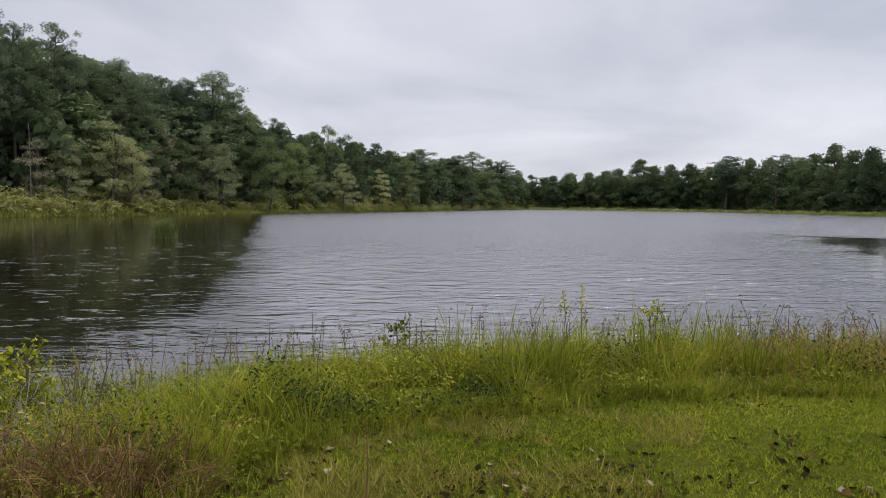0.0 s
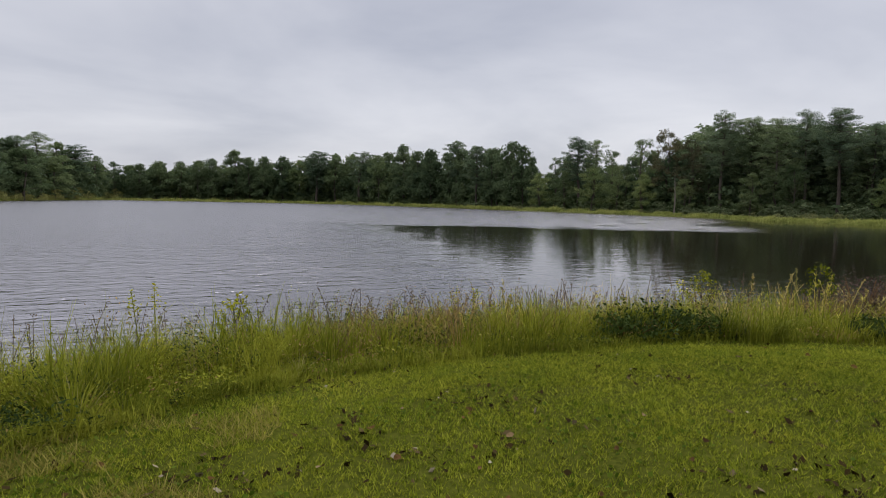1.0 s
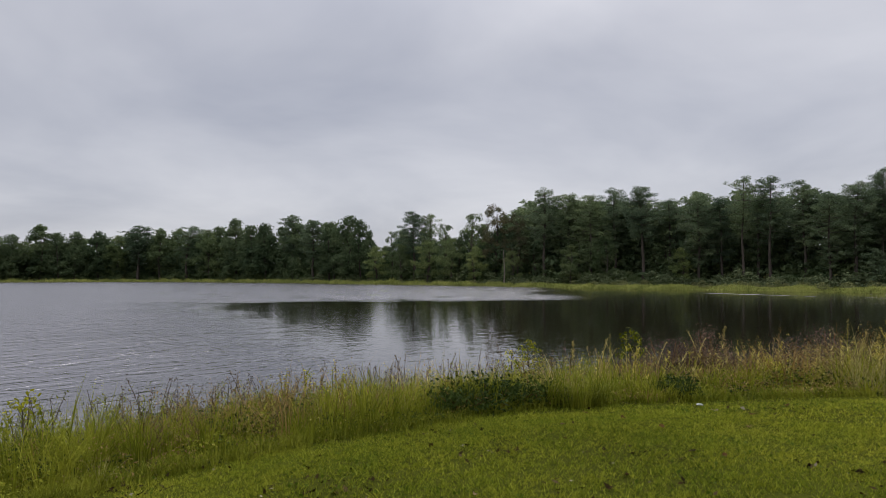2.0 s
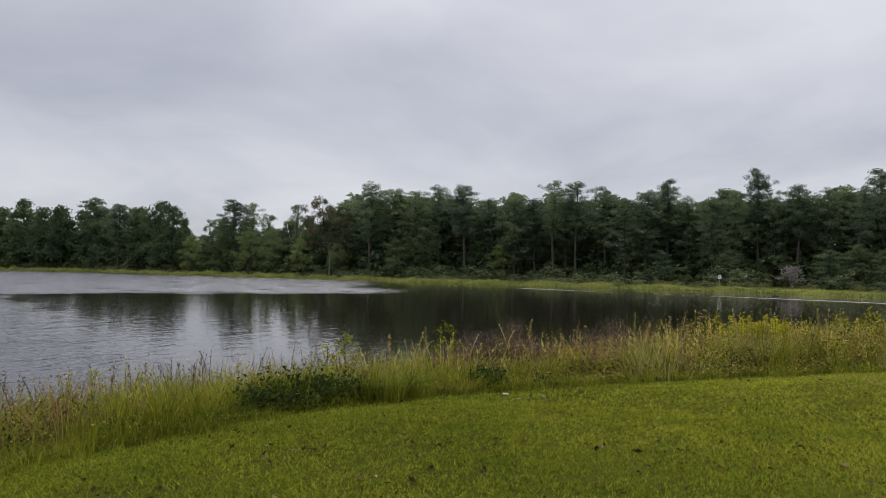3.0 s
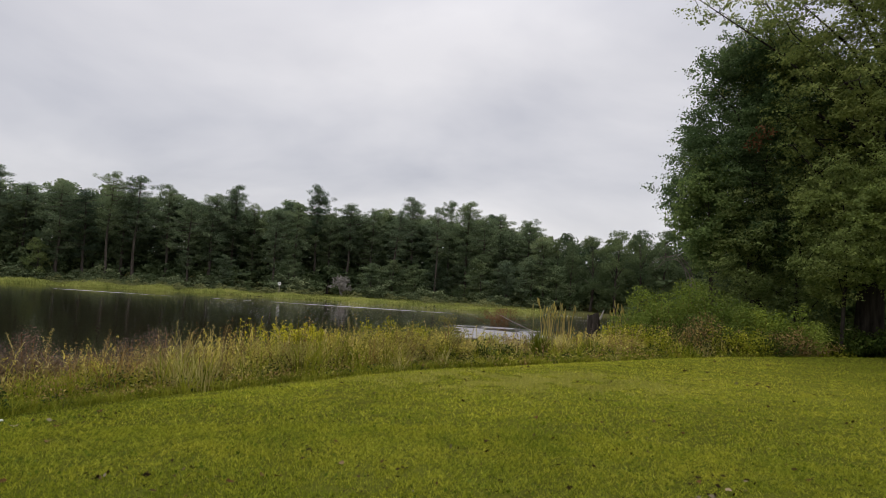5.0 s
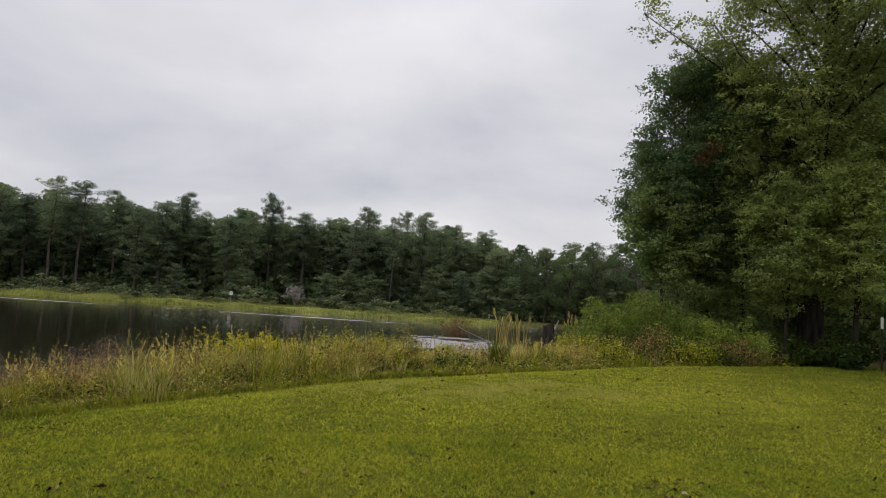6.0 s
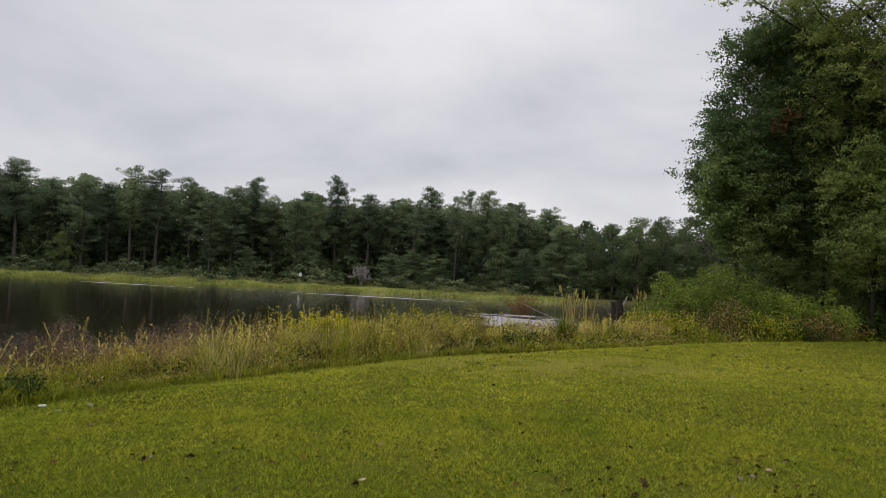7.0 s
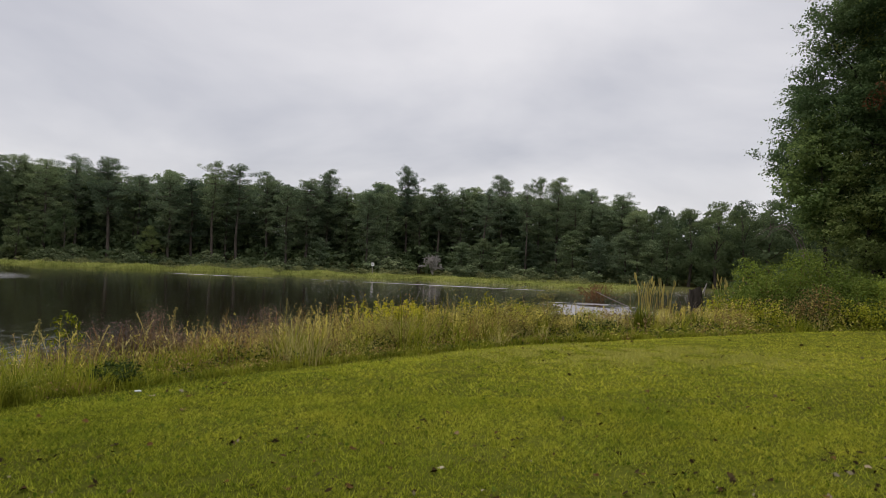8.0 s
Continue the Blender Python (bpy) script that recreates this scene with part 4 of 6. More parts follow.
def build_back_woods():
    rng = random.Random(77)
    crowns, firs, fill = [], [], []
    az = -60.0
    while az < 140:
        r0 = float(np.interp(az, WOOD_AZ, WOOD_R))
        for deep in (6, 13, 22, 34):
            r = r0 + deep + rng.uniform(-3, 3)
            a = az + rng.uniform(-0.7, 0.7)
            x, y = polar(a, r)
            el = float(np.interp(a, [-60, -30, -18, -10, 0, 7, 15, 30, 39, 42.3, 45.5, 48.7, 52, 56, 100, 107, 140], [12, 10.4, 8.0, 5.3, 3.7, 2.2, 2.4, 3.6, 3.7, 2.2, 3.8, 2.9, 4.4, 6.2, 6.0, 4.3, 4.5]))
            tall = max(7.0, EYE_Z + r * math.tan(radians(el)) * rng.uniform(0.75, 1.0))
            pine = (54 < a < 106 or a < -17) and rng.random() < 0.65
            (firs if pine else crowns).append((rng.randrange(5), (x, y, ground_z(x, y) - 0.2, rng.uniform(0, 6.3), tall / 15 * 1.15, tall / (20 if pine else 14))))
        for deep in (3, 8, 15, 26, 40):
            a = az + rng.uniform(-0.9, 0.9)
            x, y = polar(a, r0 + deep + rng.uniform(-2, 2))
            t = rng.uniform(5.0, 8.0)
            fill.append((0, (x, y, ground_z(x, y) - 0.6, rng.uniform(0, 6.3), t / 9.5, t / 14)))
        az += 1.9 * 130 / max(r0, 100)
    tagged(new("back_pines", scatter_mesh("back_pines", firs, THIN_PINES, M_PINE, 1)), "dark pine crowns filling the woods behind the shore", "woods", kind="stuff")
    tagged(new("back_trunks", scatter_mesh("back_trunks", firs, THIN_PINES, M_BARK, 0)), "dark straight pine trunks inside the woods", "woods", kind="stuff")
    tagged(new("back_trees", scatter_mesh("back_trees", crowns, THIN_LEAFY, M_LEAF, 1)), "dark broadleaf crowns filling the woods behind the shore", "woods", kind="stuff")
    tagged(new("inner_thicket", scatter_mesh("inner_thicket", fill, LOW_FILL, M_LEAF, 1)), "dark leafy thicket inside the woods", "woods", kind="stuff")
    low, pale, foot = [], [], []
    az = -45.0
    while az < 140:
        r0 = float(np.interp(az, WOOD_AZ, WOOD_R))
        for deep in (-2.5, 2, 7):
            a = az + rng.uniform(-0.5, 0.5)
            x, y = polar(a, r0 + deep + rng.uniform(-1.5, 1.5))
            t = rng.uniform(1.2, 3.0) if deep < 0 else rng.uniform(2.5, 5.5)
            (pale if a < 8 and deep < 3 and rng.random() < 0.85 else low).append((rng.randrange(2), (x, y, ground_z(x, y) - 0.3, rng.uniform(0, 6.3), t / 3.4, t / 4)))
        az += 1.25 * 120 / max(r0, 100)
    for i in range(260):
        a = 34 + 74 * rng.random()
        gap = float(np.interp(a, WOOD_AZ, WOOD_R)) - float(np.interp(a, FAR_AZ, FAR_R))
        x, y = polar(a, float(np.interp(a, WOOD_AZ, WOOD_R)) - rng.uniform(0.08, 0.36) * gap)
        if 88.2 < a < 92.2:
            continue
        t = rng.uniform(0.7, 2.4) * (1.0 if rng.random() < 0.8 else 1.6)
        foot.append((rng.randrange(2), (x, y, ground_z(x, y) - 0.3, rng.uniform(0, 6.3), t / 2.6, t / 4)))
    tagged(new("foot_shrubs", scatter_mesh("foot_shrubs", foot, THIN_SHRUBS, M_FOOT, 1)), "grey-green shrubs fringing the meadow below the pines", "shrubs", kind="stuff")
    # a fuller belt of pale bushes on the low shore below the tall pines
    for i in range(190):
        a = -42 + 46 * rng.random() ** 1.25
        d = rng.uniform(1.0, 11.0 if a < -14 else 6.0)
        x, y = polar(a, float(np.interp(a, FAR_AZ, FAR_R)) + d)
        t = (rng.uniform(0.9, 1.8) + 0.16 * d) * float(np.interp(a, [-42, -26, -18, 4], [1.7, 1.5, 1.1, 1.0]))
        pale.append((rng.randrange(2), (x, y, ground_z(x, y) - 0.3, rng.uniform(0, 6.3), t / 2.6, t / 4)))
    tagged(new("undergrowth", scatter_mesh("undergrowth", low, THIN_SHRUBS, M_LEAF, 1)), "dark green shrubs along the foot of the woods", "shrubs", kind="stuff")
    tagged(new("shore_shrubs", scatter_mesh("shore_shrubs", pale, SHRUBS, M_SHOREBUSH, 1)), "pale yellow-green shrubs along the wooded shore", "shrubs", kind="stuff")


build_back_woods()


def blades(rng, x, y, z, tall, wide, bend, segments=3, turn=None):
    """Bent, tapering grass blades."""
    n = len(x)
    if turn is None:
        turn = rng.uniform(0, 2 * np.pi, n)
    dx, dy = np.cos(turn), np.sin(turn)
    sx, sy = -dy, dx
    k = segments
    rows = []
    for i in range(k + 1):
        t = i / k
        off = bend * tall * t * t
        cx, cy, cz = x + dx * off, y + dy * off, z + tall * (t - 0.42 * bend * t * t)
        w = wide * (1 - t) ** 0.7 * 0.5 if i < k else wide * 0.04
        rows.append(np.stack([cx - sx * w, cy - sy * w, cz], 1))
        rows.append(np.stack([cx + sx * w, cy + sy * w, cz], 1))
    v = np.stack(rows, 1).reshape(-1, 3)
    o = (np.arange(n) * 2 * (k + 1))[:, None, None]
    q = np.array([(2 * i, 2 * i + 1, 2 * i + 3, 2 * i + 2) for i in range(k)])[None]
    return v, (o + q).reshape(-1, 4)


def bank_outer(a):
    e, w = np.interp(a, EDGE_AZ, EDGE_R), np.interp(a, NEAR_AZ, NEAR_R)
    return np.minimum(w + 0.3, e + np.interp(a, [-60, 60, 90, 97, 106, 110, 125, 135], [5.5, 6, 7, 6, 6, 8, 7, 5]))


def build_meadow():
    """The far bank's yellow-green strip."""
    rng = np.random.default_rng(8)
    a = rng.uniform(-42, 107, 52000)
    s, w = np.interp(a, FAR_AZ, FAR_R), np.interp(a, WOOD_AZ, WOOD_R)
    r = s + 0.1 + (w - s + 2) * rng.random(len(a)) ** 1.4
    keep = r < 330
    a, r = a[keep], r[keep]
    x, y = polar(a, r)
    n = len(a)
    lumps = np.array([noise.noise((px * 0.15, py * 0.15, 3)) for px, py in zip(x, y)])
    v, f = blades(rng, x, y, height(a, r) - 0.05, rng.uniform(0.08, 0.3, n) * (1 + 1.4 * lumps), rng.uniform(0.15, 0.4, n), rng.uniform(0.2, 0.9, n), 1)
    a = rng.uniform(105, 119, 9000)
    r = 24 + 60 * rng.random(9000) ** 1.3
    keep = (r > np.interp(a, FAR_AZ, FAR_R)) | ((r > bank_outer(a) - 1) & (r < np.interp(a, NEAR_AZ, NEAR_R)))
    a, r = a[keep], r[keep]
    x, y = polar(a, r)
    n = len(a)
    v2, f2 = blades(rng, x, y, height(a, r) - 0.05, rng.uniform(0.12, 0.45, n), rng.uniform(0.05, 0.14, n), rng.uniform(0.2, 0.9, n), 1)
    v, f = join([(v, f), (v2, f2)])
    tagged(new("meadow_grass", mesh_of("meadow_grass", v, f, M_MEADOW)), "yellow-green meadow grass along the far bank", "grass", kind="stuff")


build_meadow()


def build_shore_grass():
    """Taller, lumpy growth along the far water's edge, with low bushes in it."""
    rng = np.random.default_rng(28)
    n = 60000
    a = 5 + 102 * rng.random(n) ** 0.8
    s, w = np.interp(a, FAR_AZ, FAR_R), np.interp(a, WOOD_AZ, WOOD_R)
    r = s + np.minimum(w - s + 1, 6.5) * rng.random(n) ** 1.2 - 0.2
    x, y = polar(a, r)
    lumps = np.array([noise.noise((px * 0.22, py * 0.22, 7)) + 0.6 * noise.noise((px * 0.8, py * 0.8, 8)) for px, py in zip(x, y)])
    tall = np.interp(a, [5, 30, 60, 85, 97, 107], [1.5, 1.3, 0.75, 0.5, 0.34, 0.3]) * np.clip(0.75 + 0.9 * lumps, 0.2, 1.7) * rng.uniform(0.5, 1.1, n)
    v, f = blades(rng, x, y, height(a, r) - 0.05, tall, rng.uniform(0.10, 0.26, n), rng.uniform(0.1, 0.8, n), 2)
    tagged(new("shore_grass", mesh_of("shore_grass", v, f, M_SHOREGRASS)), "lumpy bright yellow-green grass along the far water's edge", "grass", kind="stuff")
    rnd = random.Random(29)
    spots = []
    for i in range(210):
        q = 30 + 76 * rnd.random()
        lo, hi = float(np.interp(q, FAR_AZ, FAR_R)), float(np.interp(q, WOOD_AZ, WOOD_R))
        px, py = polar(q, lo + (hi - lo) * rnd.uniform(0.1, 0.9))
        t = rnd.uniform(0.45, 1.3)
        spots.append((rnd.randrange(2), (px, py, ground_z(px, py) - 0.1, rnd.uniform(0, 6.3), t / 2.2, t / 4)))
    tagged(new("meadow_bushes", scatter_mesh("meadow_bushes", spots, THIN_SHRUBS, M_SHOREBUSH, 1)), "low pale green bushes dotted over the far meadow", "shrubs", kind="stuff")


build_shore_grass()


def build_shore_reeds():
    rng = np.random.default_rng(18)
    n = 16000
    a = rng.uniform(-42, 6, n)
    d = rng.random(n) ** 1.3 * np.interp(a, [-42, -28, -20, 6], [9, 8, 4, 3])
    r = np.interp(a, FAR_AZ, FAR_R) + d
    x, y = polar(a, r)
    lumps = np.array([noise.noise((px * 0.12, py * 0.12, 5)) for px, py in zip(x, y)])
    tall = (0.5 + 0.25 * d) * np.interp(a, [-42, -28, -20, 6], [1.3, 1.2, 0.7, 0.6]) * (1 + 0.9 * lumps) * rng.uniform(0.5, 1.1, n)
    v, f = blades(rng, x, y, height(a, r) - 0.05, tall, rng.uniform(0.12, 0.35, n), rng.uniform(0.1, 0.7, n), 2)
    tagged(new("shore_reeds", mesh_of("shore_reeds", v, f, M_MEADOW)), "yellow-green reeds and grass along the wooded shore", "reeds", kind="stuff")


build_shore_reeds()


# ---- mown lawn ----
def spikes(rng, x, y, z, tall, wide, lean):
    """Single short blades: one leaning triangle each."""
    n = len(x)
    turn, face = rng.uniform(0, 2 * np.pi, n), rng.uniform(0, 2 * np.pi, n)
    sx, sy = np.cos(face) * wide * 0.5, np.sin(face) * wide * 0.5
    v = np.stack([np.stack([x - sx, y - sy, z], 1), np.stack([x + sx, y + sy, z], 1),
                  np.stack([x + np.cos(turn) * lean * tall, y + np.sin(turn) * lean * tall, z + tall], 1)], 1)
    return v.reshape(-1, 3), np.arange(3 * n).reshape(n, 3)


def build_lawn():
    rng = np.random.default_rng(5)
    for name, lo, hi, n, tall, wide in (("lawn_grass", 2.8, 8.5, 600000, 0.040, 0.0095), ("lawn_grass_beyond", 8.5, 34.0, 640000, 0.042, 0.015)):
        a = rng.uniform(-38, 139, n)
        r = np.sqrt(lo ** 2 + (hi ** 2 - lo ** 2) * rng.random(n)) if hi < 10 else lo * (hi / lo) ** rng.random(n)
        inside = r < np.interp(a, EDGE_AZ, EDGE_R) + 0.22 + rng.normal(0, 0.22, n)
        a, r = a[inside], r[inside]
        x, y = polar(a, r)
        tuft = np.array([0.8 * noise.noise((px * 13, py * 13, 0)) + 0.5 * noise.noise((px * 27, py * 27, 1)) + 0.35 * noise.noise((px * 2.9 + py, py * 2.9 - px, 4)) for px, py in zip(x, y)])
        keep = rng.random(len(a)) < np.clip(0.74 + 1.7 * tuft + np.clip((r - 6) / 6, 0, 0.9), 0.03, 1)
        # thin, trodden turf where the lawn is worn
        worn = np.array([noise.noise((px * 1.1, py * 1.1, 51)) + 0.6 * noise.noise((px * 4.5, py * 4.5, 52)) for px, py in zip(x, y)])
        keep &= rng.random(len(a)) > np.clip(2.2 * (worn - 0.04), 0, 0.85) * np.interp(a, [-20, 20, 60, 85, 125], [0.6, 0.7, 0.5, 1, 1]) * np.interp(r, [4, 6.5, 9], [1, 0.8, 0])
        a, r, x, y, tuft = a[keep], r[keep], x[keep], y[keep], tuft[keep]
        m = len(a)
        g = (0.75 + 0.25 * r / hi) * (1 + 0.7 * np.clip(tuft, -0.6, 0.9))
        v, f = spikes(rng, x, y, height(a, r) - 0.006, tall * rng.uniform(0.45, 1.3, m) * g, wide * rng.uniform(0.6, 1.3, m), np.interp(r, [3, 7, 12], [0.2, 0.3, 0.4]) + rng.random(m) * np.interp(r, [3, 7, 12], [0.8, 1.2, 1.4]))
        tagged(new(name, mesh_of(name, v, f, M_LAWNBLADE)), "short mown bright green lawn grass", "grass", kind="stuff")
    # a paler, drier patch of turf
    n = 15000
    px, py = polar(106.5, 12.6)
    x, y = px + rng.normal(0, 0.75, n), py + rng.normal(0, 1.5, n)
    keep = np.array([noise.noise((qx * 1.7, qy * 1.7, 2)) for qx, qy in zip(x, y)]) > -0.08
    x, y = x[keep], y[keep]
    a, r = np.degrees(np.arctan2(x, y)), np.hypot(x, y)
    m = len(x)
    v, f = spikes(rng, x, y, height(a, r) - 0.006, 0.05 * rng.uniform(0.5, 1.3, m), 0.02 * rng.uniform(0.6, 1.3, m), rng.uniform(0.1, 1.5, m))
    tagged(new("dry_turf", mesh_of("dry_turf", v, f, M_DRYTURF)), "paler yellow patch of lawn grass", "grass", kind="stuff")
    n = 26000
    a, r = rng.uniform(-34, 22, n), rng.uniform(2.7, 5.6, n)
    x, y = polar(a, r)
    patch = np.array([noise.noise((qx * 1.5, qy * 1.5, 31)) + 0.5 * noise.noise((qx * 5, qy * 5, 33)) for qx, qy in zip(x, y)])
    keep = (patch > np.interp(a, [-34, -8, 8, 22], [-0.05, -0.02, 0.15, 0.4])) & (r < np.interp(a, EDGE_AZ, EDGE_R) + 0.3)
    a, r, x, y = a[keep], r[keep], x[keep], y[keep]
    m = len(x)
    v, f = spikes(rng, x, y, height(a, r) - 0.006, 0.075 * rng.uniform(0.4, 1.3, m), 0.010 * rng.uniform(0.6, 1.3, m), rng.uniform(0.2, 1.6, m))
    tagged(new("rough_turf", mesh_of("rough_turf", v, f, M_ROUGHTURF)), "rough yellow-brown turf beside the weedy bank", "grass", kind="stuff")
    # bits of dead leaf and twig in the turf
    n = 42000
    a, r = rng.uniform(-40, 138, n), 2.2 * (17 / 2.2) ** rng.random(n)
    x, y = polar(a, r)
    patch = np.array([noise.noise((px * 1.3, py * 1.3, 12)) + 0.7 * noise.noise((px * 6, py * 6, 15)) for px, py in zip(x, y)])
    keep = (r < np.interp(a, EDGE_AZ, EDGE_R)) & (patch > np.interp(a, [-40, 10, 40, 80, 105, 138], [0.14, 0.18, 0.22, 0.16, 0.04, 0.06]) + np.clip((r - 5.5) * 0.07, 0, 0.32))
    c = np.stack([x, y, height(a, r) + 0.014 + 0.014 * rng.random(n)], 1)[keep]
    v, f = leaf_quads(rng, c, (0.012 + 0.07 * rng.random(len(c)) ** 3) * np.maximum(1, r[keep] / 10), 0.8, 0.6, facing=np.tile((0, 0, 1.0), (len(c), 1)))
    tagged(new("leaf_litter", mesh_of("leaf_litter", v, f, M_LITTER)), "dark bits of dead leaf in the turf", "litter", kind="stuff")
    # clover and small broad leaves low in the turf
    n = 16000
    a, r = rng.uniform(-40, 140, n), 2.2 * (12 / 2.2) ** rng.random(n)
    x, y = polar(a, r)
    patch = np.array([noise.noise((px * 0.8, py * 0.8, 9)) for px, py in zip(x, y)])
    keep = (r < np.interp(a, EDGE_AZ, EDGE_R)) & (patch > 0.02)
    c = np.stack([x, y, height(a, r) + 0.012 + 0.02 * rng.random(n)], 1)[keep]
    v, f = leaf_quads(rng, c, rng.uniform(0.018, 0.04, len(c)), 0.8, 0.9)
    tagged(new("clover", mesh_of("clover", v, f, M_CLOVER)), "low dark clover leaves among the lawn grass", "clover", kind="stuff")


build_lawn()


# ---- bank between lawn and water ----
def bank_spots(rng, n, lo_az, hi_az, lo=0.0, hi=1.0, power=1.0):
    a = rng.uniform(lo_az, hi_az, n)
    e, w = np.interp(a, EDGE_AZ, EDGE_R), bank_outer(a)
    r = e + (w - e) * (lo + (hi - lo) * rng.random(n) ** power) + rng.normal(0, 0.08, n)
    x, y = polar(a, r)
    return a, r, x, y, height(a, r)


# how much of each grows, by bearing along the bank
BANK_MIX = {
    "tall_grass": ([-46, 20, 30, 45, 58, 66, 80, 95, 105, 112, 128], [0.5, 0.6, 0.55, 0.6, 0.6, 0.45, 0.3, 0.5, 0.8, 0.4, 0.2]),
    "dry_grass": ([2, 20, 40, 60, 70, 92, 103, 109, 128], [0.08, 0.06, 0.06, 0.2, 0.2, 0.45, 0.45, 0.15, 0.08]),
    "reddish_grass": ([16, 28, 36, 48, 60, 68, 82, 90, 112], [0.08, 0.14, 0.14, 0.15, 0.3, 0.45, 0.4, 0.3, 0.3]),
    "leafy_weeds": ([-46, 20, 30, 45, 58, 66, 80, 95, 128], [1, 1, 0.7, 0.85, 0.9, 0.55, 0.5, 0.85, 0.9]),
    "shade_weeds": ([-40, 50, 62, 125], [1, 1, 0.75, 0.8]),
    "golden_weeds": ([30, 60, 74, 78, 95, 108, 128], [0.06, 0.12, 0.2, 0.6, 0.75, 0.4, 0.2]),
    "reddish_weeds": ([-40, -26, -14, 16, 28, 36, 48, 60, 68, 82, 90, 118], [0.12, 0.12, 0.1, 0.15, 0.5, 0.5, 0.3, 0.5, 1, 1, 0.6, 0.5]),
}


def build_bank():
    rng = np.random.default_rng(9)
    kinds = (
        ("tall_grass", "tall green grass on the lake bank", M_GRASS, 130000, -46, 128, 0.22, 0.5, 0.010, 0.0, 0.65),
        ("dry_grass", "tall dry tan grass on the lake bank", M_TAN, 44000, 2, 128, 0.25, 0.6, 0.008, 7.0, 0.45),
        ("reddish_grass", "reddish brown grass and weeds on the bank", M_RED, 20000, 16, 112, 0.25, 0.6, 0.008, 13.0, 0.35))
    for name, label, mat, n, lo, hi, tl, th, wd, seed, fill in kinds:
        each = 30
        a, r, x, y, z = bank_spots(rng, n // each, lo, hi)
        clump = np.array([noise.noise((px * 0.8, py * 0.8, seed)) + 0.5 * noise.noise((px * 2.6, py * 2.6, seed)) for px, py in zip(x, y)])
        keep = rng.random(len(a)) < np.clip(fill + 1.5 * clump, 0.06, 1) * np.interp(a, *BANK_MIX[name])
        a, x, y, c, r = a[keep], x[keep], y[keep], clump[keep], r[keep]
        zone = np.interp(a, [-46, -20, 0, 15, 30, 50, 70, 85, 92, 97, 106, 112, 116, 128], [0.9, 1.0, 1.25, 1.4, 1.35, 1.25, 1.2, 1.85, 1.75, 1.0, 0.85, 1.0, 1.5, 1.6])
        front = np.interp(r - np.interp(a, EDGE_AZ, EDGE_R), [0, 0.8], [0.55, 1.0])
        tuft = rng.uniform(tl, th, len(a)) * (1 + 0.9 * c) * zone * front
        # each tuft fans out from one root
        x, y, tuft = np.repeat(x, each), np.repeat(y, each), np.repeat(tuft, each)
        m = len(x)
        turn, off = rng.uniform(0, 2 * np.pi, m), rng.random(m) ** 0.7
        x, y = x + np.cos(turn) * off * 0.42 * tuft, y + np.sin(turn) * off * 0.42 * tuft
        a, r = np.degrees(np.arctan2(x, y)), np.hypot(x, y)
        v, f = blades(rng, x, y, height(a, r) - 0.03, tuft * rng.uniform(0.6, 1.25, m), wd * rng.uniform(0.6, 1.5, m) * np.maximum(1, r / 8), 0.15 + 0.75 * off * rng.uniform(0.5, 1.3, m), 3, turn)
        tagged(new(name, mesh_of(name, v, f, mat)), label, "grass", kind="stuff")
    for name, label, mat, n, lo, hi, th, seed, cut, size in (
            ("leafy_weeds", "low leafy green weeds on the lake bank", M_WEED, 150000, -46, 130, 0.42, 21.0, -0.08, 0.040),
            # very dark leaves put the shade low in the growth into colour
            ("shade_weeds", "very dark green leaves painting the shade low in the bank growth", M_DARKSHRUB, 120000, -40, 125, 0.45, 27.0, 0.0, 0.042),
            ("reddish_weeds", "reddish brown leafy weeds on the lake bank", M_REDWEED, 130000, -40, 118, 0.58, 33.0, -0.12, 0.034),
            ("golden_weeds", "yellowish leafy weeds going to seed on the bank", M_GOLDWEED, 100000, 30, 128, 0.52, 39.0, -0.06, 0.034)):
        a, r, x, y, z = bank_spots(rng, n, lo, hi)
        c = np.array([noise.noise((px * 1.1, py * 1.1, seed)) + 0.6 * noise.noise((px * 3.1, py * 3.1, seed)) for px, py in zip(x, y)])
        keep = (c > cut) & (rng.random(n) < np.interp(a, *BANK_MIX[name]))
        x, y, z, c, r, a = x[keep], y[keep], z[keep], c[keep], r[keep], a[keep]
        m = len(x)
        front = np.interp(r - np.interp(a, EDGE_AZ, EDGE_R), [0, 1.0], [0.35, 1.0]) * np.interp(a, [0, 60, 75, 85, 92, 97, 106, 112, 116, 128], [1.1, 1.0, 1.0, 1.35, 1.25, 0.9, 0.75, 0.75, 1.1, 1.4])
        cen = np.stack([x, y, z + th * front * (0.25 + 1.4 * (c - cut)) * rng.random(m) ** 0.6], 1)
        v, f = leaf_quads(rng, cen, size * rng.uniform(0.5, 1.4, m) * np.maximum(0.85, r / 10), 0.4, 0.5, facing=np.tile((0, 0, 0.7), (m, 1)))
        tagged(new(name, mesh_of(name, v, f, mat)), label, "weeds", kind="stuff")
    # a low fringe where the mower stops
    a = rng.uniform(-40, 128, 1500)
    r = np.interp(a, EDGE_AZ, EDGE_R) + rng.normal(0.16, 0.16, len(a))
    x, y = polar(a, r)
    x, y = np.repeat(x, 18) + rng.normal(0, 0.05, 27000), np.repeat(y, 18) + rng.normal(0, 0.05, 27000)
    a, r = np.degrees(np.arctan2(x, y)), np.hypot(x, y)
    v, f = blades(rng, x, y, height(a, r) - 0.02, rng.uniform(0.08, 0.24, len(x)), 0.009 * rng.uniform(0.6, 1.5, len(x)) * np.maximum(1, r / 8), rng.uniform(0.2, 1.1, len(x)), 2)
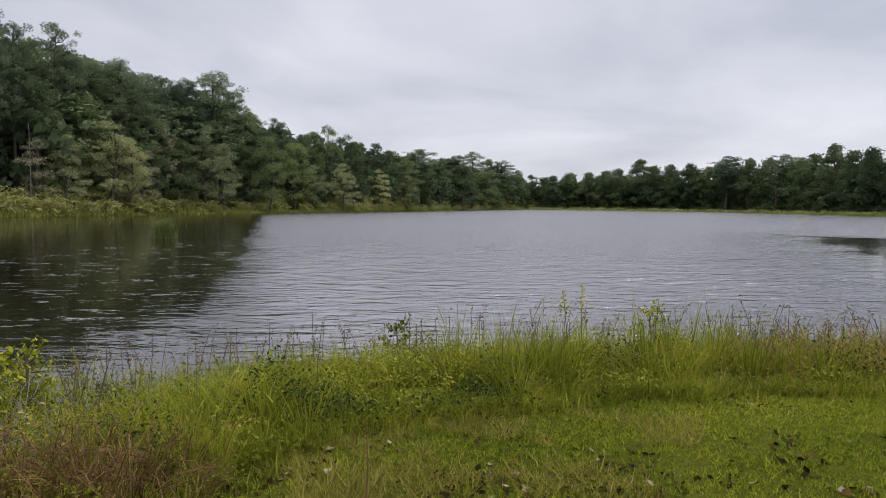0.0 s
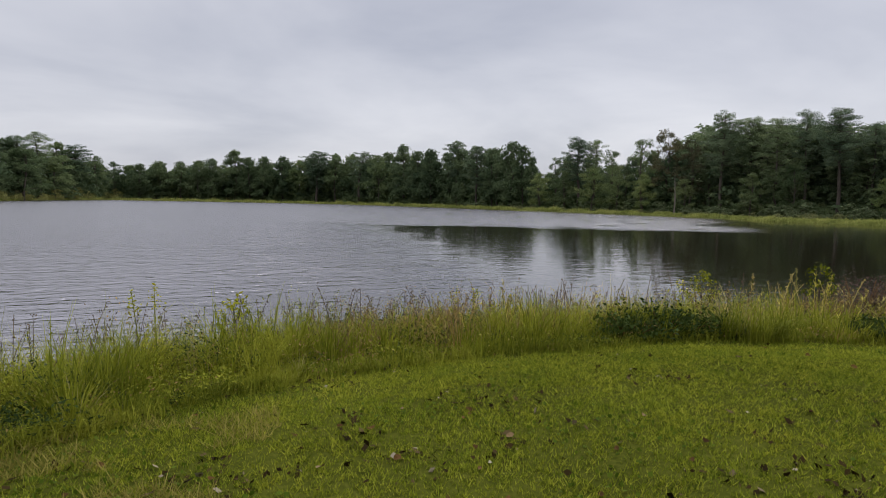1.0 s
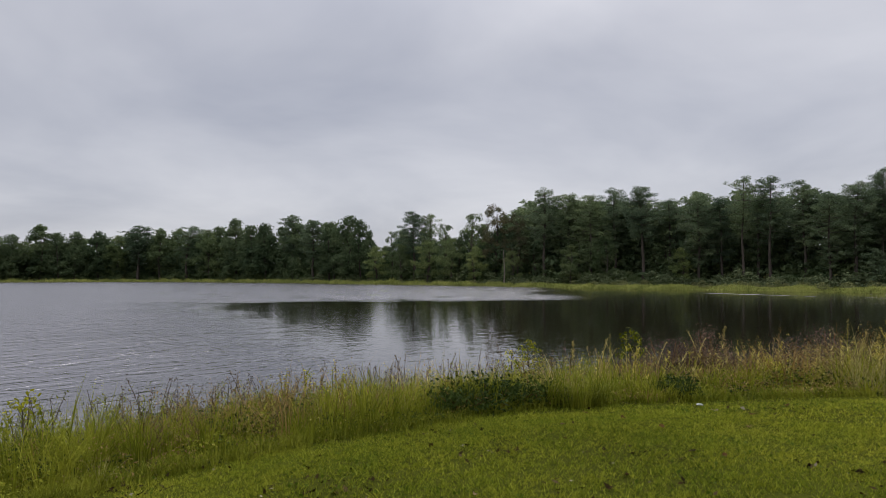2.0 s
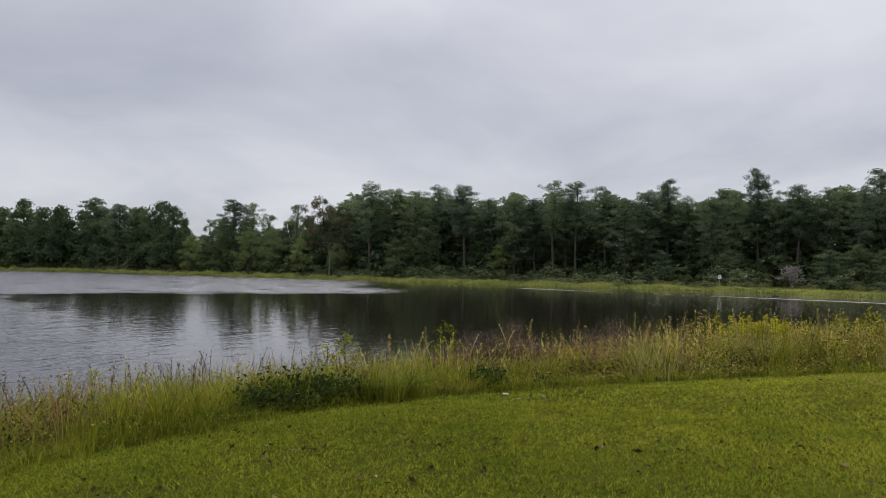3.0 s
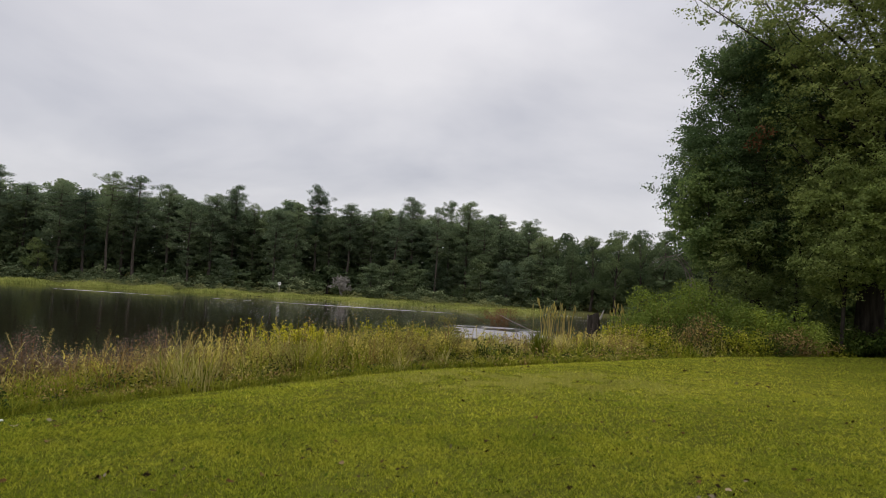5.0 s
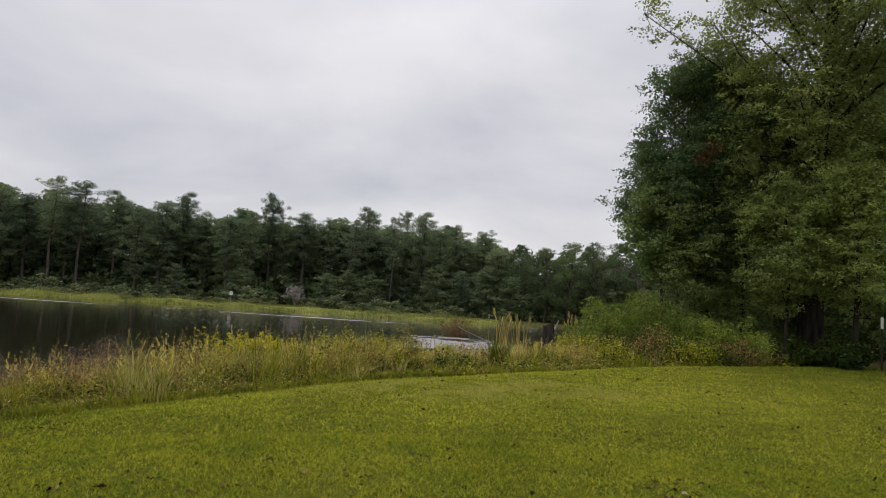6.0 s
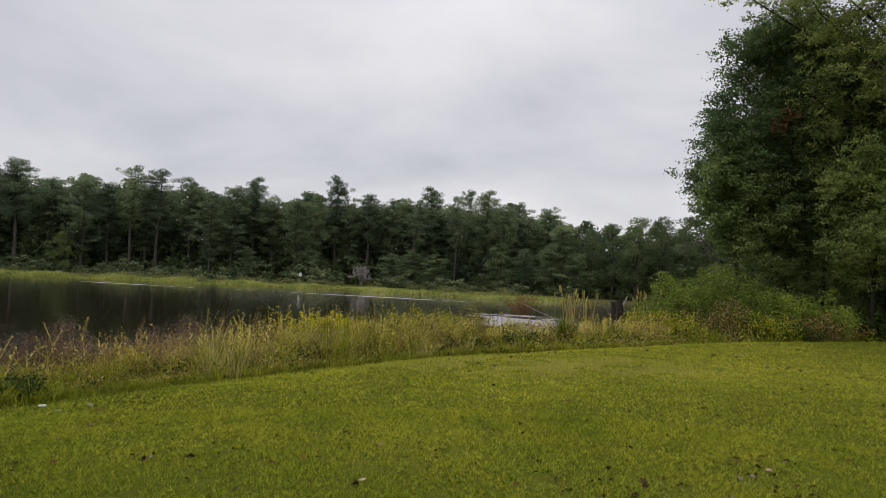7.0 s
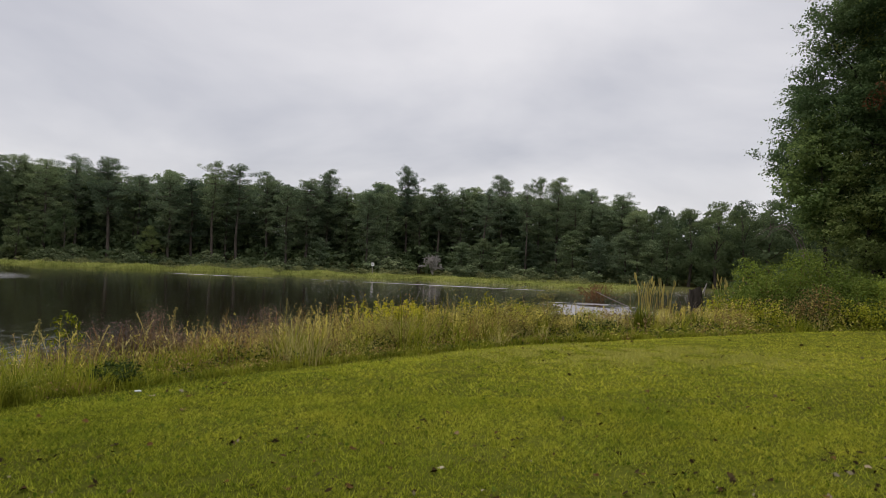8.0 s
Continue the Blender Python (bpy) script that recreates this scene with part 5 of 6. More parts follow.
    tagged(new("fringe_grass", mesh_of("fringe_grass", v, f, M_GRASS)), "low uncut grass along the edge of the lawn", "grass", kind="stuff")
    # thin flowering stems that stand above the rest
    a, r, x, y, z = bank_spots(rng, 1100, -30, 122, 0.35, 1.0)
    keep = rng.random(len(a)) < np.interp(a, [-30, 10, 22, 45, 60, 80, 122], [0.25, 0.4, 0.9, 0.9, 0.7, 1.0, 0.5])
    pieces, heads = [], []
    for px, py, pz in zip(x[keep], y[keep], z[keep]):
        h, ln, tn = rng.uniform(0.55, 0.95), rng.uniform(0.05, 0.3), rng.uniform(0, 6.3)
        p = [np.array([px + ln * h * t * t * math.cos(tn), py + ln * h * t * t * math.sin(tn), pz + h * t]) for t in (0, 0.5, 0.8, 1.0)]
        pieces.append(tube(p, (0.006, 0.005, 0.004, 0.0025), 3))
        k = rng.integers(8, 18)
        t = rng.uniform(0.7, 1.0, k)
        heads.append(np.stack([px + ln * h * t * t * math.cos(tn), py + ln * h * t * t * math.sin(tn), pz + h * t], 1) + rng.normal(0, 0.022, (k, 3)))
    sv, sf = join(pieces)
    hv, hf = leaf_quads(rng, np.concatenate(heads), rng.uniform(0.012, 0.04, sum(map(len, heads))), 0.3, 0.5)
    v, f = join([(sv, sf), (hv, hf)])
    tagged(new("seed_stems", mesh_of("seed_stems", v, f, M_SEED)), "thin brown seed stems above the bank grass", "grass", kind="stuff")


build_bank()


def weed_stems(name, label, material, n, lo, hi, mix, seed):
    """Upright leafy stems that end in loose feathery heads."""
    rng = np.random.default_rng(seed)
    a, r, x, y, z = bank_spots(rng, n, lo, hi, 0.12, 1.0)
    c = np.array([noise.noise((px * 0.9, py * 0.9, seed)) + 0.5 * noise.noise((px * 2.7, py * 2.7, seed)) for px, py in zip(x, y)])
    keep = rng.random(n) < np.clip(0.5 + 1.6 * c, 0.05, 1) * np.interp(a, *mix)
    a, r, x, y, z, c = a[keep], r[keep], x[keep], y[keep], z[keep], c[keep]
    m = len(a)
    front = np.interp(r - np.interp(a, EDGE_AZ, EDGE_R), [0, 1.2], [0.5, 1.0])
    h = rng.uniform(0.42, 0.74, m) * (1 + 0.4 * c) * front * np.interp(a, [-40, 20, 60, 75, 85, 92, 98, 106, 116, 128], [0.8, 1.0, 1.0, 1.1, 1.45, 1.4, 1.05, 0.8, 1.1, 1.3])
    k = np.maximum(0.8, r / 11)
    lean, turn = rng.uniform(0.02, 0.35, m), rng.uniform(0, 6.3, m)
    pieces = [blades(rng, x, y, z - 0.02, h * 1.05, 0.010 * k, lean, 3, turn)]
    for j in range(16):
        t = rng.uniform(0.15, 0.85, m)
        px, py, pz = x + np.cos(turn) * lean * h * t * t, y + np.sin(turn) * lean * h * t * t, z + h * t
        pieces.append(blades(rng, px, py, pz, rng.uniform(0.07, 0.15, m) * (1.15 - 0.5 * t), rng.uniform(0.012, 0.024, m) * k, rng.uniform(0.5, 1.2, m), 1))
    v, f = join([(p[0], p[1]) for p in pieces])
    t = np.repeat(h, 16) * rng.uniform(0.80, 1.06, m * 16)
    u = t / np.repeat(h, 16)
    q = np.stack([np.repeat(x, 16) + np.cos(np.repeat(turn, 16)) * np.repeat(lean * h, 16) * u * u, np.repeat(y, 16) + np.sin(np.repeat(turn, 16)) * np.repeat(lean * h, 16) * u * u, np.repeat(z, 16) + t], 1)
    q += rng.normal(0, 1, q.shape) * (np.repeat(k, 16) * 0.05 * (1.2 - u))[:, None] * (1, 1, 0.6)
    hv, hf = leaf_quads(rng, q, rng.uniform(0.014, 0.036, len(q)) * np.repeat(k, 16), 0.3, 0.5)
    v, f = join([(v, f), (hv, hf)])
    tagged(new(name, mesh_of(name, v, f, material)), label, "weeds", kind="stuff")


weed_stems("rusty_stems", "upright rusty brown weed stems on the bank", M_REDWEED, 2300, 20, 118, ([20, 26, 38, 46, 60, 66, 84, 90, 118], [0.2, 0.8, 0.8, 0.2, 0.4, 1, 0.9, 0.4, 0.4]), 61)
weed_stems("golden_stems", "upright yellowish weed stems on the bank", M_GOLDWEED, 1900, 34, 126, ([34, 50, 62, 75, 79, 104, 126], [0.3, 0.3, 0.3, 0.4, 1, 0.6, 0.2]), 62)
weed_stems("tan_stems", "upright tan feathery weed stems on the bank", M_TAN, 1100, 60, 124, ([60, 70, 80, 95, 106, 124], [0.3, 0.3, 0.6, 0.5, 0.5, 0.15]), 63)
weed_stems("green_stems", "upright leafy green weed stems on the bank", M_WEED, 1100, -42, 70, ([-42, 0, 40, 70], [0.9, 0.8, 0.8, 0.5]), 64)


def build_plumes():
    """Tall dry stems with pale fluffy heads among the weeds."""
    rng = np.random.default_rng(19)
    a, r, x, y, z = bank_spots(rng, 240, 60, 104, 0.25, 0.95)
    keep = rng.random(len(a)) < np.interp(a, [60, 72, 80, 98, 104], [0.2, 0.5, 1, 1, 0.4])
    stems, heads, face = [], [], []
    for px, py, pz in zip(x[keep], y[keep], z[keep]):
        h, ln, tn = rng.uniform(0.65, 1.05), rng.uniform(0.1, 0.5), rng.uniform(0, 6.3)
        p = [np.array([px + ln * h * t * t * math.cos(tn), py + ln * h * t * t * math.sin(tn), pz + h * t]) for t in (0, 0.5, 0.8, 1.0)]
        stems.append(tube(p, (0.007, 0.006, 0.005, 0.003), 3))
        k = rng.integers(26, 54)
        t = rng.uniform(0.68, 1.02, k)
        heads.append(np.stack([px + ln * h * t * t * math.cos(tn), py + ln * h * t * t * math.sin(tn), pz + h * t], 1) + rng.normal(0, 1, (k, 3)) * (0.035 * (1.25 - t))[:, None])
    c = np.concatenate(heads)
    hv, hf = leaf_quads(rng, c, rng.uniform(0.012, 0.034, len(c)), 0.3, 0.5)
    v, f = join(stems + [(hv, hf)])
    tagged(new("dry_plumes", mesh_of("dry_plumes", v, f, M_TAN)), "pale fluffy seed plumes above the bank weeds", "grass", kind="stuff")


build_plumes()


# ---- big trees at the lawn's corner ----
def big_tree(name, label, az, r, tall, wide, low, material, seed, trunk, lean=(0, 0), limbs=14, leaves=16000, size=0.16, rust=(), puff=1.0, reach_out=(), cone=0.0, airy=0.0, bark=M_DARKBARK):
    """A broad tree: trunk, limbs that fork, and a crown of leaf sprays with gaps."""
    rng = np.random.default_rng(seed)
    x, y = polar(az, r)
    ob = thing(name, label, "tree", "big trees at the lawn's corner", (x, y, ground_z(x, y) - 0.1))
    zs = np.linspace(0, 0.9, 8)
    pts = np.stack([lean[0] * zs * tall + 0.2 * np.sin(zs * 5 + seed) * zs, lean[1] * zs * tall + 0.2 * np.cos(zs * 4 + seed) * zs, zs * tall], 1)
    rad = trunk * np.array([1.35, 1.0, 0.9, 0.78, 0.62, 0.45, 0.28, 0.12])
    stem, cs, rs = [tube(pts, rad, 12)], [], []
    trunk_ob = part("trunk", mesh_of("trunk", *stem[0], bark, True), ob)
    for i in range(limbs + len(reach_out)):
        u = (i + 0.7 * rng.random()) / limbs
        t = low + (0.97 - low) * u
        prof = wide * math.sqrt(max(0.05, 1 - ((min(u, 1) - 0.40) / 0.61) ** 2)) * rng.uniform(0.75, 0.93) * (1 - cone * min(u, 1))
        turn = i * 2.4 + rng.normal(0, 0.35)
        start = max(0.08, t - 0.10 - 0.05 * rng.random())
        b = np.array([np.interp(start, zs, pts[:, k]) for k in range(3)])
        tip = np.array([b[0] + math.cos(turn) * prof, b[1] + math.sin(turn) * prof, min(t * tall + rng.normal(0, 0.3), tall * 0.98)])
        if i >= limbs:
            tip = np.array(reach_out[i - limbs], float)
            t, prof = tip[2] / tall, float(np.hypot(tip[0], tip[1]))
            b = np.array([np.interp(t - 0.3, zs, pts[:, k]) for k in range(3)])
        w = trunk * 0.36 * (1.15 - t)
        boughs = []
        boughs.append(tube([b, (b + tip) / 2 + (0, 0, 0.06 * prof), tip], (w, w * 0.6, w * 0.15), 6))
        for s in np.linspace(0.2, 1.0, 6):
            p = b + (tip - b) * s + (0, 0, 0.06 * prof * math.sin(math.pi * s))
            if i >= limbs and s < 0.45:
                continue
            for j in range(8 if i >= limbs else 3):
                q = p + rng.normal(0, (0.12 if i >= limbs else 0.10) * wide, 3) * (1, 1, 0.7)
                if j:
                    boughs.append(tube([p, (p + q) / 2 + (0, 0, 0.1), q], (w * 0.22, w * 0.14, 0.012), 3))
                cs.append(q); rs.append(rng.uniform(0.55, 1.1) * puff * (0.75 if i >= limbs else 1.0))
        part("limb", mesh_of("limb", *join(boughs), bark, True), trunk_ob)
    for i in range(limbs * 9):
        d = rng.normal(size=3); d /= np.linalg.norm(d); k = rng.uniform(0.78, 0.97)
        mid = low + 0.40 * (0.97 - low)
        q = np.array([d[0] * wide * 0.93 * k, d[1] * wide * 0.93 * k, tall * (mid + d[2] * k * ((0.96 - mid) if d[2] > 0 else (mid - low * 0.7)))])
        if airy and d[2] < -0.1 and rng.random() < airy:
            continue
        q[:2] *= 1 - cone * max(0.0, (q[2] / tall - low) / (0.97 - low))
        q[:2] += [np.interp(q[2] / tall, zs, pts[:, j]) for j in (0, 1)]
        cs.append(q); rs.append(rng.uniform(0.6, 1.1) * puff)
    cs, rs = np.array(cs), np.array(rs)
    v, f = sprays(rng, cs, rs, leaves, size)
    part("crown", mesh_of("crown", v, f, material), ob)
    if rust:
        v, f = clumps(rng, [np.array(rust), np.array(rust) + (0.25, 0.3, -0.45)], (0.5, 0.4), 420, size, 0.8, 0.6)
        part("withered_spray", mesh_of("withered_spray", v, f, M_RUST), ob, "spray of withered rust-brown leaves")["kind"] = "stuff"
    return ob


big_tree("oak_tree", "large spreading oak with dense dark green leaves", 123.6, 34, 14.8, 5.0, 0.31, M_OAK, 51, 0.34, (0.0, 0.0), 42, 200000, 0.12, (-3.6, 2.4, 8.7), 0.74, cone=0.30, airy=0.3)
big_tree("gum_tree", "very tall thick-trunked tree with yellowish green leaves", 130.6, 31, 24, 4.6, 0.24, M_OAKYELLOW, 52, 0.42, (-0.025, -0.03), 54, 190000, 0.12, (), 0.82, [(4.4, 5.2, 15.6), (2.4, 2.9, 14.6)], 0.0)
big_tree("maple_tree", "tall leafy green tree over shaded undergrowth", 139.5, 33, 20, 6.0, 0.12, M_OAKYELLOW, 53, 0.38, (0.0, 0.0), 26, 40000, 0.18)
big_tree("understory_growth", "low leafy growth draped under the big trees", 126.2, 31.5, 9.0, 2.4, 0.08, M_OAKLOW, 57, 0.10, (0, 0), 22, 30000, 0.10, (), 0.6)
big_tree("understory_growth", "low leafy growth draped under the big trees", 122.6, 31.5, 6.6, 2.2, 0.22, M_OAKLOW, 58, 0.08, (0, 0), 18, 22000, 0.10, (), 0.55)
# the next two stand in for the gum's own side-lit low boughs
big_tree("understory_growth", "low leafy growth draped under the big trees", 133.4, 28.4, 8.0, 2.2, 0.36, M_OAKLOW, 59, 0.09, (0, 0), 18, 20000, 0.10, (), 0.55)
big_tree("understory_growth", "low leafy growth draped under the big trees", 129.0, 28.8, 7.6, 2.0, 0.38, M_OAKLOW, 65, 0.07, (0, 0), 16, 16000, 0.10, (), 0.55)
big_tree("slender_tree", "slender pale-trunked tree with sparse dull leaves", 120.2, 31.5, 8.6, 1.5, 0.5, M_OAK, 54, 0.09, (0, 0), 10, 4000, 0.14, (), 0.6, bark=M_BARK)
big_tree("shade_tree", "leafy dark tree deep in the corner woods", 130.5, 46, 17, 5.4, 0.08, M_OAK, 55, 0.3, (0, 0), 24, 18000, 0.32, (), 1.3)
big_tree("edge_tree", "leafy dark tree deep in the corner woods", 134.0, 46, 19, 6.0, 0.08, M_OAK, 56, 0.3, (0, 0), 24, 18000, 0.32, (), 1.3)


def bush(name, label, category, group, az, r, tall, wide, material, seed, leaves=2600, size=0.07, stems=M_REDTWIG, sink=0.05):
    """A rounded bush: stems and leaves."""
    rng = np.random.default_rng(seed)
    x, y = polar(az, r)
    ob = thing(name, label, category, group, (x, y, ground_z(x, y) - sink))
    wood, cs, rs = [], [], []
    for i in range(16):
        turn, reach = rng.uniform(0, 6.3), wide * 0.5 * rng.random() ** 0.5
        tip = np.array([math.cos(turn) * reach, math.sin(turn) * reach, tall * rng.uniform(0.55, 0.97) * (1 - 0.35 * (2 * reach / wide) ** 2)])
        wood.append(tube([tip * (0.15, 0.15, 0), tip * (0.5, 0.5, 0.55), tip], (0.018, 0.012, 0.005), 3))
        for s in (0.35, 0.6, 0.8, 1.0):
            cs.append(tip * (s, s, s * (1.25 - 0.25 * s)) + rng.normal(0, 0.06 * wide, 3) * (1, 1, 0.5)); rs.append(rng.uniform(0.12, 0.22) * wide)
    rs = np.array(rs)
    v, f = clumps(rng, np.maximum(np.array(cs), (-99, -99, 0.1)), rs, leaves / (rs ** 2).sum(), size, 0.75, 0.55)
    v[:, 2] = np.maximum(v[:, 2], 0.01)
    for wv, wf in wood:
        part("stem", mesh_of("stem", wv, wf, stems, True), ob)
    part("foliage", mesh_of("foliage", v, f, material), ob)
    return ob


for i, (az, r, tall, wide) in enumerate([(115.4, 27, 1.9, 2.2), (116.8, 27.5, 3.1, 2.6), (118.4, 28, 2.9, 2.8), (120.4, 27.5, 2.4, 2.8), (122.4, 27.5, 2.0, 2.6), (124.4, 27.2, 1.8, 2.2), (126.6, 27, 1.8, 1.9)]):
    bush("green_bush", "bushy bright green shrub at the lawn's edge", "bush", "shrubs under the corner trees", az, r, tall, wide, M_SHRUB, 60 + i, 5200, 0.085)
for i, (az, r, tall, wide) in enumerate([(114.6, 23, 0.95, 2.4), (116.4, 24, 1.15, 2.6), (118.2, 24.8, 1.2, 2.8), (120.0, 25.2, 1.25, 3.0), (121.8, 25.4, 1.15, 2.8), (123.6, 25.6, 1.1, 2.8), (125.4, 26.0, 1.0, 2.4)]):
    bush("brown_bush", "low brownish yellow-green brush by the lawn", "bush", "low brush by the lawn", az, r, tall, wide, (M_WEED, M_DARKSHRUB, M_REDWEED, M_DARKSHRUB)[i % 4], 170 + i, 3600, 0.07)
# their very dark leaves carry the gloom under the crowns as colour
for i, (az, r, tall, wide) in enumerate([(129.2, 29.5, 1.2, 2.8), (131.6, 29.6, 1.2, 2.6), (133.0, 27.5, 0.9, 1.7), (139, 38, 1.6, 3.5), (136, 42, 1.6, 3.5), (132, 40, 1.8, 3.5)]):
    bush("dark_bush", "shrub coloured very dark green for the shade under the big trees", "bush", "dark shrubs under the big trees", az, r, tall, wide, M_DARKSHRUB, 80 + i, 2600, 0.13)
for i, (az, r, tall, wide) in enumerate([(50.0, 8.9, 0.42, 0.9), (53.0, 9.15, 0.46, 1.1), (56.5, 9.5, 0.38, 0.9), (67.0, 10.4, 0.36, 0.7), (103.0, 17.2, 0.55, 1.6)]):
    bush("bramble", "dark green low bramble at the lawn's edge", "bush", "brambles on the bank", az, r, tall, wide, M_DARKSHRUB, 90 + i, 1500, 0.06)


def weed_clumps():
    """Bushy knots of weeds: reddish, golden or green by stretch of bank."""
    rng = random.Random(95)
    looks = {"red": (M_REDWEED, "bushy clump of reddish brown weeds on the bank"), "gold": (M_GOLDWEED, "bushy clump of yellowish weeds on the bank"), "purple": (M_PURPLEWEED, "clump of purplish brown seeding weeds on the bank"), "green": (M_WEED, "lush clump of green weeds on the bank")}
    rows = [(-36, -4, 12, "green", 0.42, 0.9), (-2, 24, 8, "green", 0.45, 1.0), (22, 37, 8, "red", 0.55, 1.0), (36, 60, 10, "green", 0.5, 1.0), (54, 60, 2, "gold", 0.6, 1.1), (62, 84, 9, "red", 0.6, 1.3), (64, 79, 14, "purple", 1.0, 1.2), (66, 82, 8, "green", 0.4, 1.2), (78, 100, 13, "gold", 0.9, 1.4), (90, 103, 6, "green", 0.85, 1.4), (112, 122, 4, "gold", 0.6, 1.7)]
    seed = 500
    for lo, hi, n, look, tall, wide in rows:
        for i in range(n):
            az = lo + (hi - lo) * (i + rng.random()) / n
            e, w = float(np.interp(az, EDGE_AZ, EDGE_R)), float(bank_outer(az))
            r = e + (w - e) * (rng.uniform(0.4, 0.75) if look == "purple" else rng.uniform(0.22, 0.85))
            k = rng.uniform(0.7, 1.4)
            mat, label = looks[look]
            bush("weed_clump", label, "weeds", "bushy weeds on the bank", az, r, tall * k, wide * rng.uniform(0.7, 1.2), mat, seed, int(2600 + 1300 * wide), 0.024 * max(0.9, r / 11), sink=0.03)
            seed += 1


weed_clumps()


def tussock(az, r, tall, seed, material=M_GRASS, count=120, label="arching tussock of long green grass", reach=1.3, wide=0.011):
    rng = np.random.default_rng(seed)
    x, y = polar(az, r)
    n = count
    v, f = blades(rng, rng.normal(0, 0.07 * tall / 0.6, n), rng.normal(0, 0.07 * tall / 0.6, n), np.zeros(n), tall * rng.uniform(0.6, 1.15, n), wide * rng.uniform(0.7, 1.4, n), rng.uniform(0.2, reach, n), 5)
    ob = new("grass_tussock", mesh_of("grass_tussock", v, f, material))
    ob.location = (x, y, ground_z(x, y) - 0.02)
    return tagged(ob, label, "grass", "tussocks on the bank")


for i, (az, r, tall) in enumerate([(-13.5, 5.7, 0.75), (-16, 6.0, 0.6), (-19, 5.5, 0.7), (-3, 6.4, 0.6), (8.5, 6.4, 0.75), (11.5, 6.9, 0.8), (14, 7.4, 0.7), (39, 8.4, 0.65), (42, 8.6, 0.75), (57.5, 9.3, 0.75), (59.5, 9.2, 0.7), (61, 9.5, 0.7)]):
    tussock(az, r, tall, 120 + i)
for i, (az, r, tall) in enumerate([(99, 16.2, 0.7), (101.5, 17.0, 0.7), (107, 19.0, 1.0), (109, 20.0, 0.7), (111, 21.0, 0.6), (104, 17.8, 0.7), (109.8, 22, 0.6), (113, 22.5, 0.7)]):
    tussock(az, r, tall, 140 + i, M_TAN if i % 2 else M_GRASS, 160, "tall clump of yellowing bank grass", 0.9, 0.022)


def goldenrod(az, r, tall, seed, count=5, bloom=1.0):
    """Leafy stalks, each with a plume of small yellow flowers."""
    rng = np.random.default_rng(seed)
    x, y = polar(az, r)
    ob = thing("goldenrod", "goldenrod with yellow flower plumes on the bank", "wildflower", "goldenrod on the bank", (x, y, ground_z(x, y) - 0.02))
    k = max(1.0, r / 9)
    for i in range(count):
        b = rng.normal(0, 0.09, 2) * k; tip = b + rng.normal(0, 0.10, 2); h = tall * rng.uniform(0.75, 1.05)
        v, f = tube([(b[0], b[1], 0), ((b[0] + tip[0]) / 2, (b[1] + tip[1]) / 2, h * 0.55), (tip[0], tip[1], h)], (0.006 * k, 0.005 * k, 0.003 * k), 4)
        stalk = part("stalk", mesh_of("stalk", v, f, M_GRASS), ob)
        t = rng.random(34)
        c = np.stack([b[0] + (tip[0] - b[0]) * t, b[1] + (tip[1] - b[1]) * t, h * (0.1 + 0.75 * t)], 1) + rng.normal(0, 0.035 * k, (34, 3))
        v, f = leaf_quads(rng, c, rng.uniform(0.025, 0.05, 34) * k, 0.3, 0.25)
        tagged(part("foliage", mesh_of("foliage", v, f, M_WEED), stalk), kind="stuff")
        t = rng.random(max(8, int(70 * bloom)))
        c = np.stack([tip[0] + 0 * t, tip[1] + 0 * t, h * (0.76 + 0.27 * t)], 1) + rng.normal(0, 1, (len(t), 3)) * (0.05 * k * (1.15 - t))[:, None] * (1, 1, 0.4)
        v, f = leaf_quads(rng, c, rng.uniform(0.014, 0.03, len(c)) * k, 0.2, 0.8)
        tagged(part("plume", mesh_of("plume", v, f, M_GOLD), stalk, "yellow flower plume"), kind="stuff")
    return ob


for i, (az, r, tall, n, bloom) in enumerate([(12.2, 7.0, 1.0, 2, 1.0), (36.5, 9.6, 0.8, 5, 0.35), (39.2, 9.7, 0.8, 4, 0.35), (54.8, 11.2, 0.9, 3, 0.25), (83.0, 14.6, 1.2, 4, 0.15), (84.6, 15.0, 1.25, 4, 0.2),
                                            (86.0, 15.4, 1.1, 5, 0.9), (87.0, 15.2, 1.1, 7, 1.8), (88.0, 15.5, 1.1, 7, 2.0), (89.0, 15.8, 1.1, 6, 1.6), (90.2, 16.0, 1.0, 4, 0.5), (93.0, 16.2, 1.2, 5, 0.3), (94.6, 16.4, 1.15, 6, 0.2), (96.6, 17.0, 0.95, 6, 0.2)]):
    goldenrod(az, r, tall, 160 + i, n, bloom)


def sapling(az, r, tall, seed, label="young sapling with pale green leaves on the bank"):
    rng = np.random.default_rng(seed)
    x, y = polar(az, r)
    ob = thing("sapling", label, "sapling", "saplings on the bank", (x, y, ground_z(x, y) - 0.02))
    wood = [tube([(0, 0, 0), (0.03, 0.01, tall * 0.5), (0.0, 0.03, tall * 0.92)], (0.016, 0.012, 0.004), 5)]
    cs = []
    for i in range(9):
        h = tall * (0.5 + 0.48 * i / 9); tn = i * 2.4; q = np.array([0.17 * math.cos(tn) * (1.2 - i / 12), 0.17 * math.sin(tn) * (1.2 - i / 12), h + 0.08])
        wood.append(tube([(0.02, 0.02, h - 0.06), q], (0.006, 0.003), 3)); cs.append(q)
    v, f = clumps(rng, cs, [0.10] * 9, 2000, 0.06, 0.8, 0.5)
    wv, wf = join(wood)
    part("trunk", mesh_of("trunk", wv, wf, M_BARK, True), ob); part("foliage", mesh_of("foliage", v, f, M_WEED), ob)


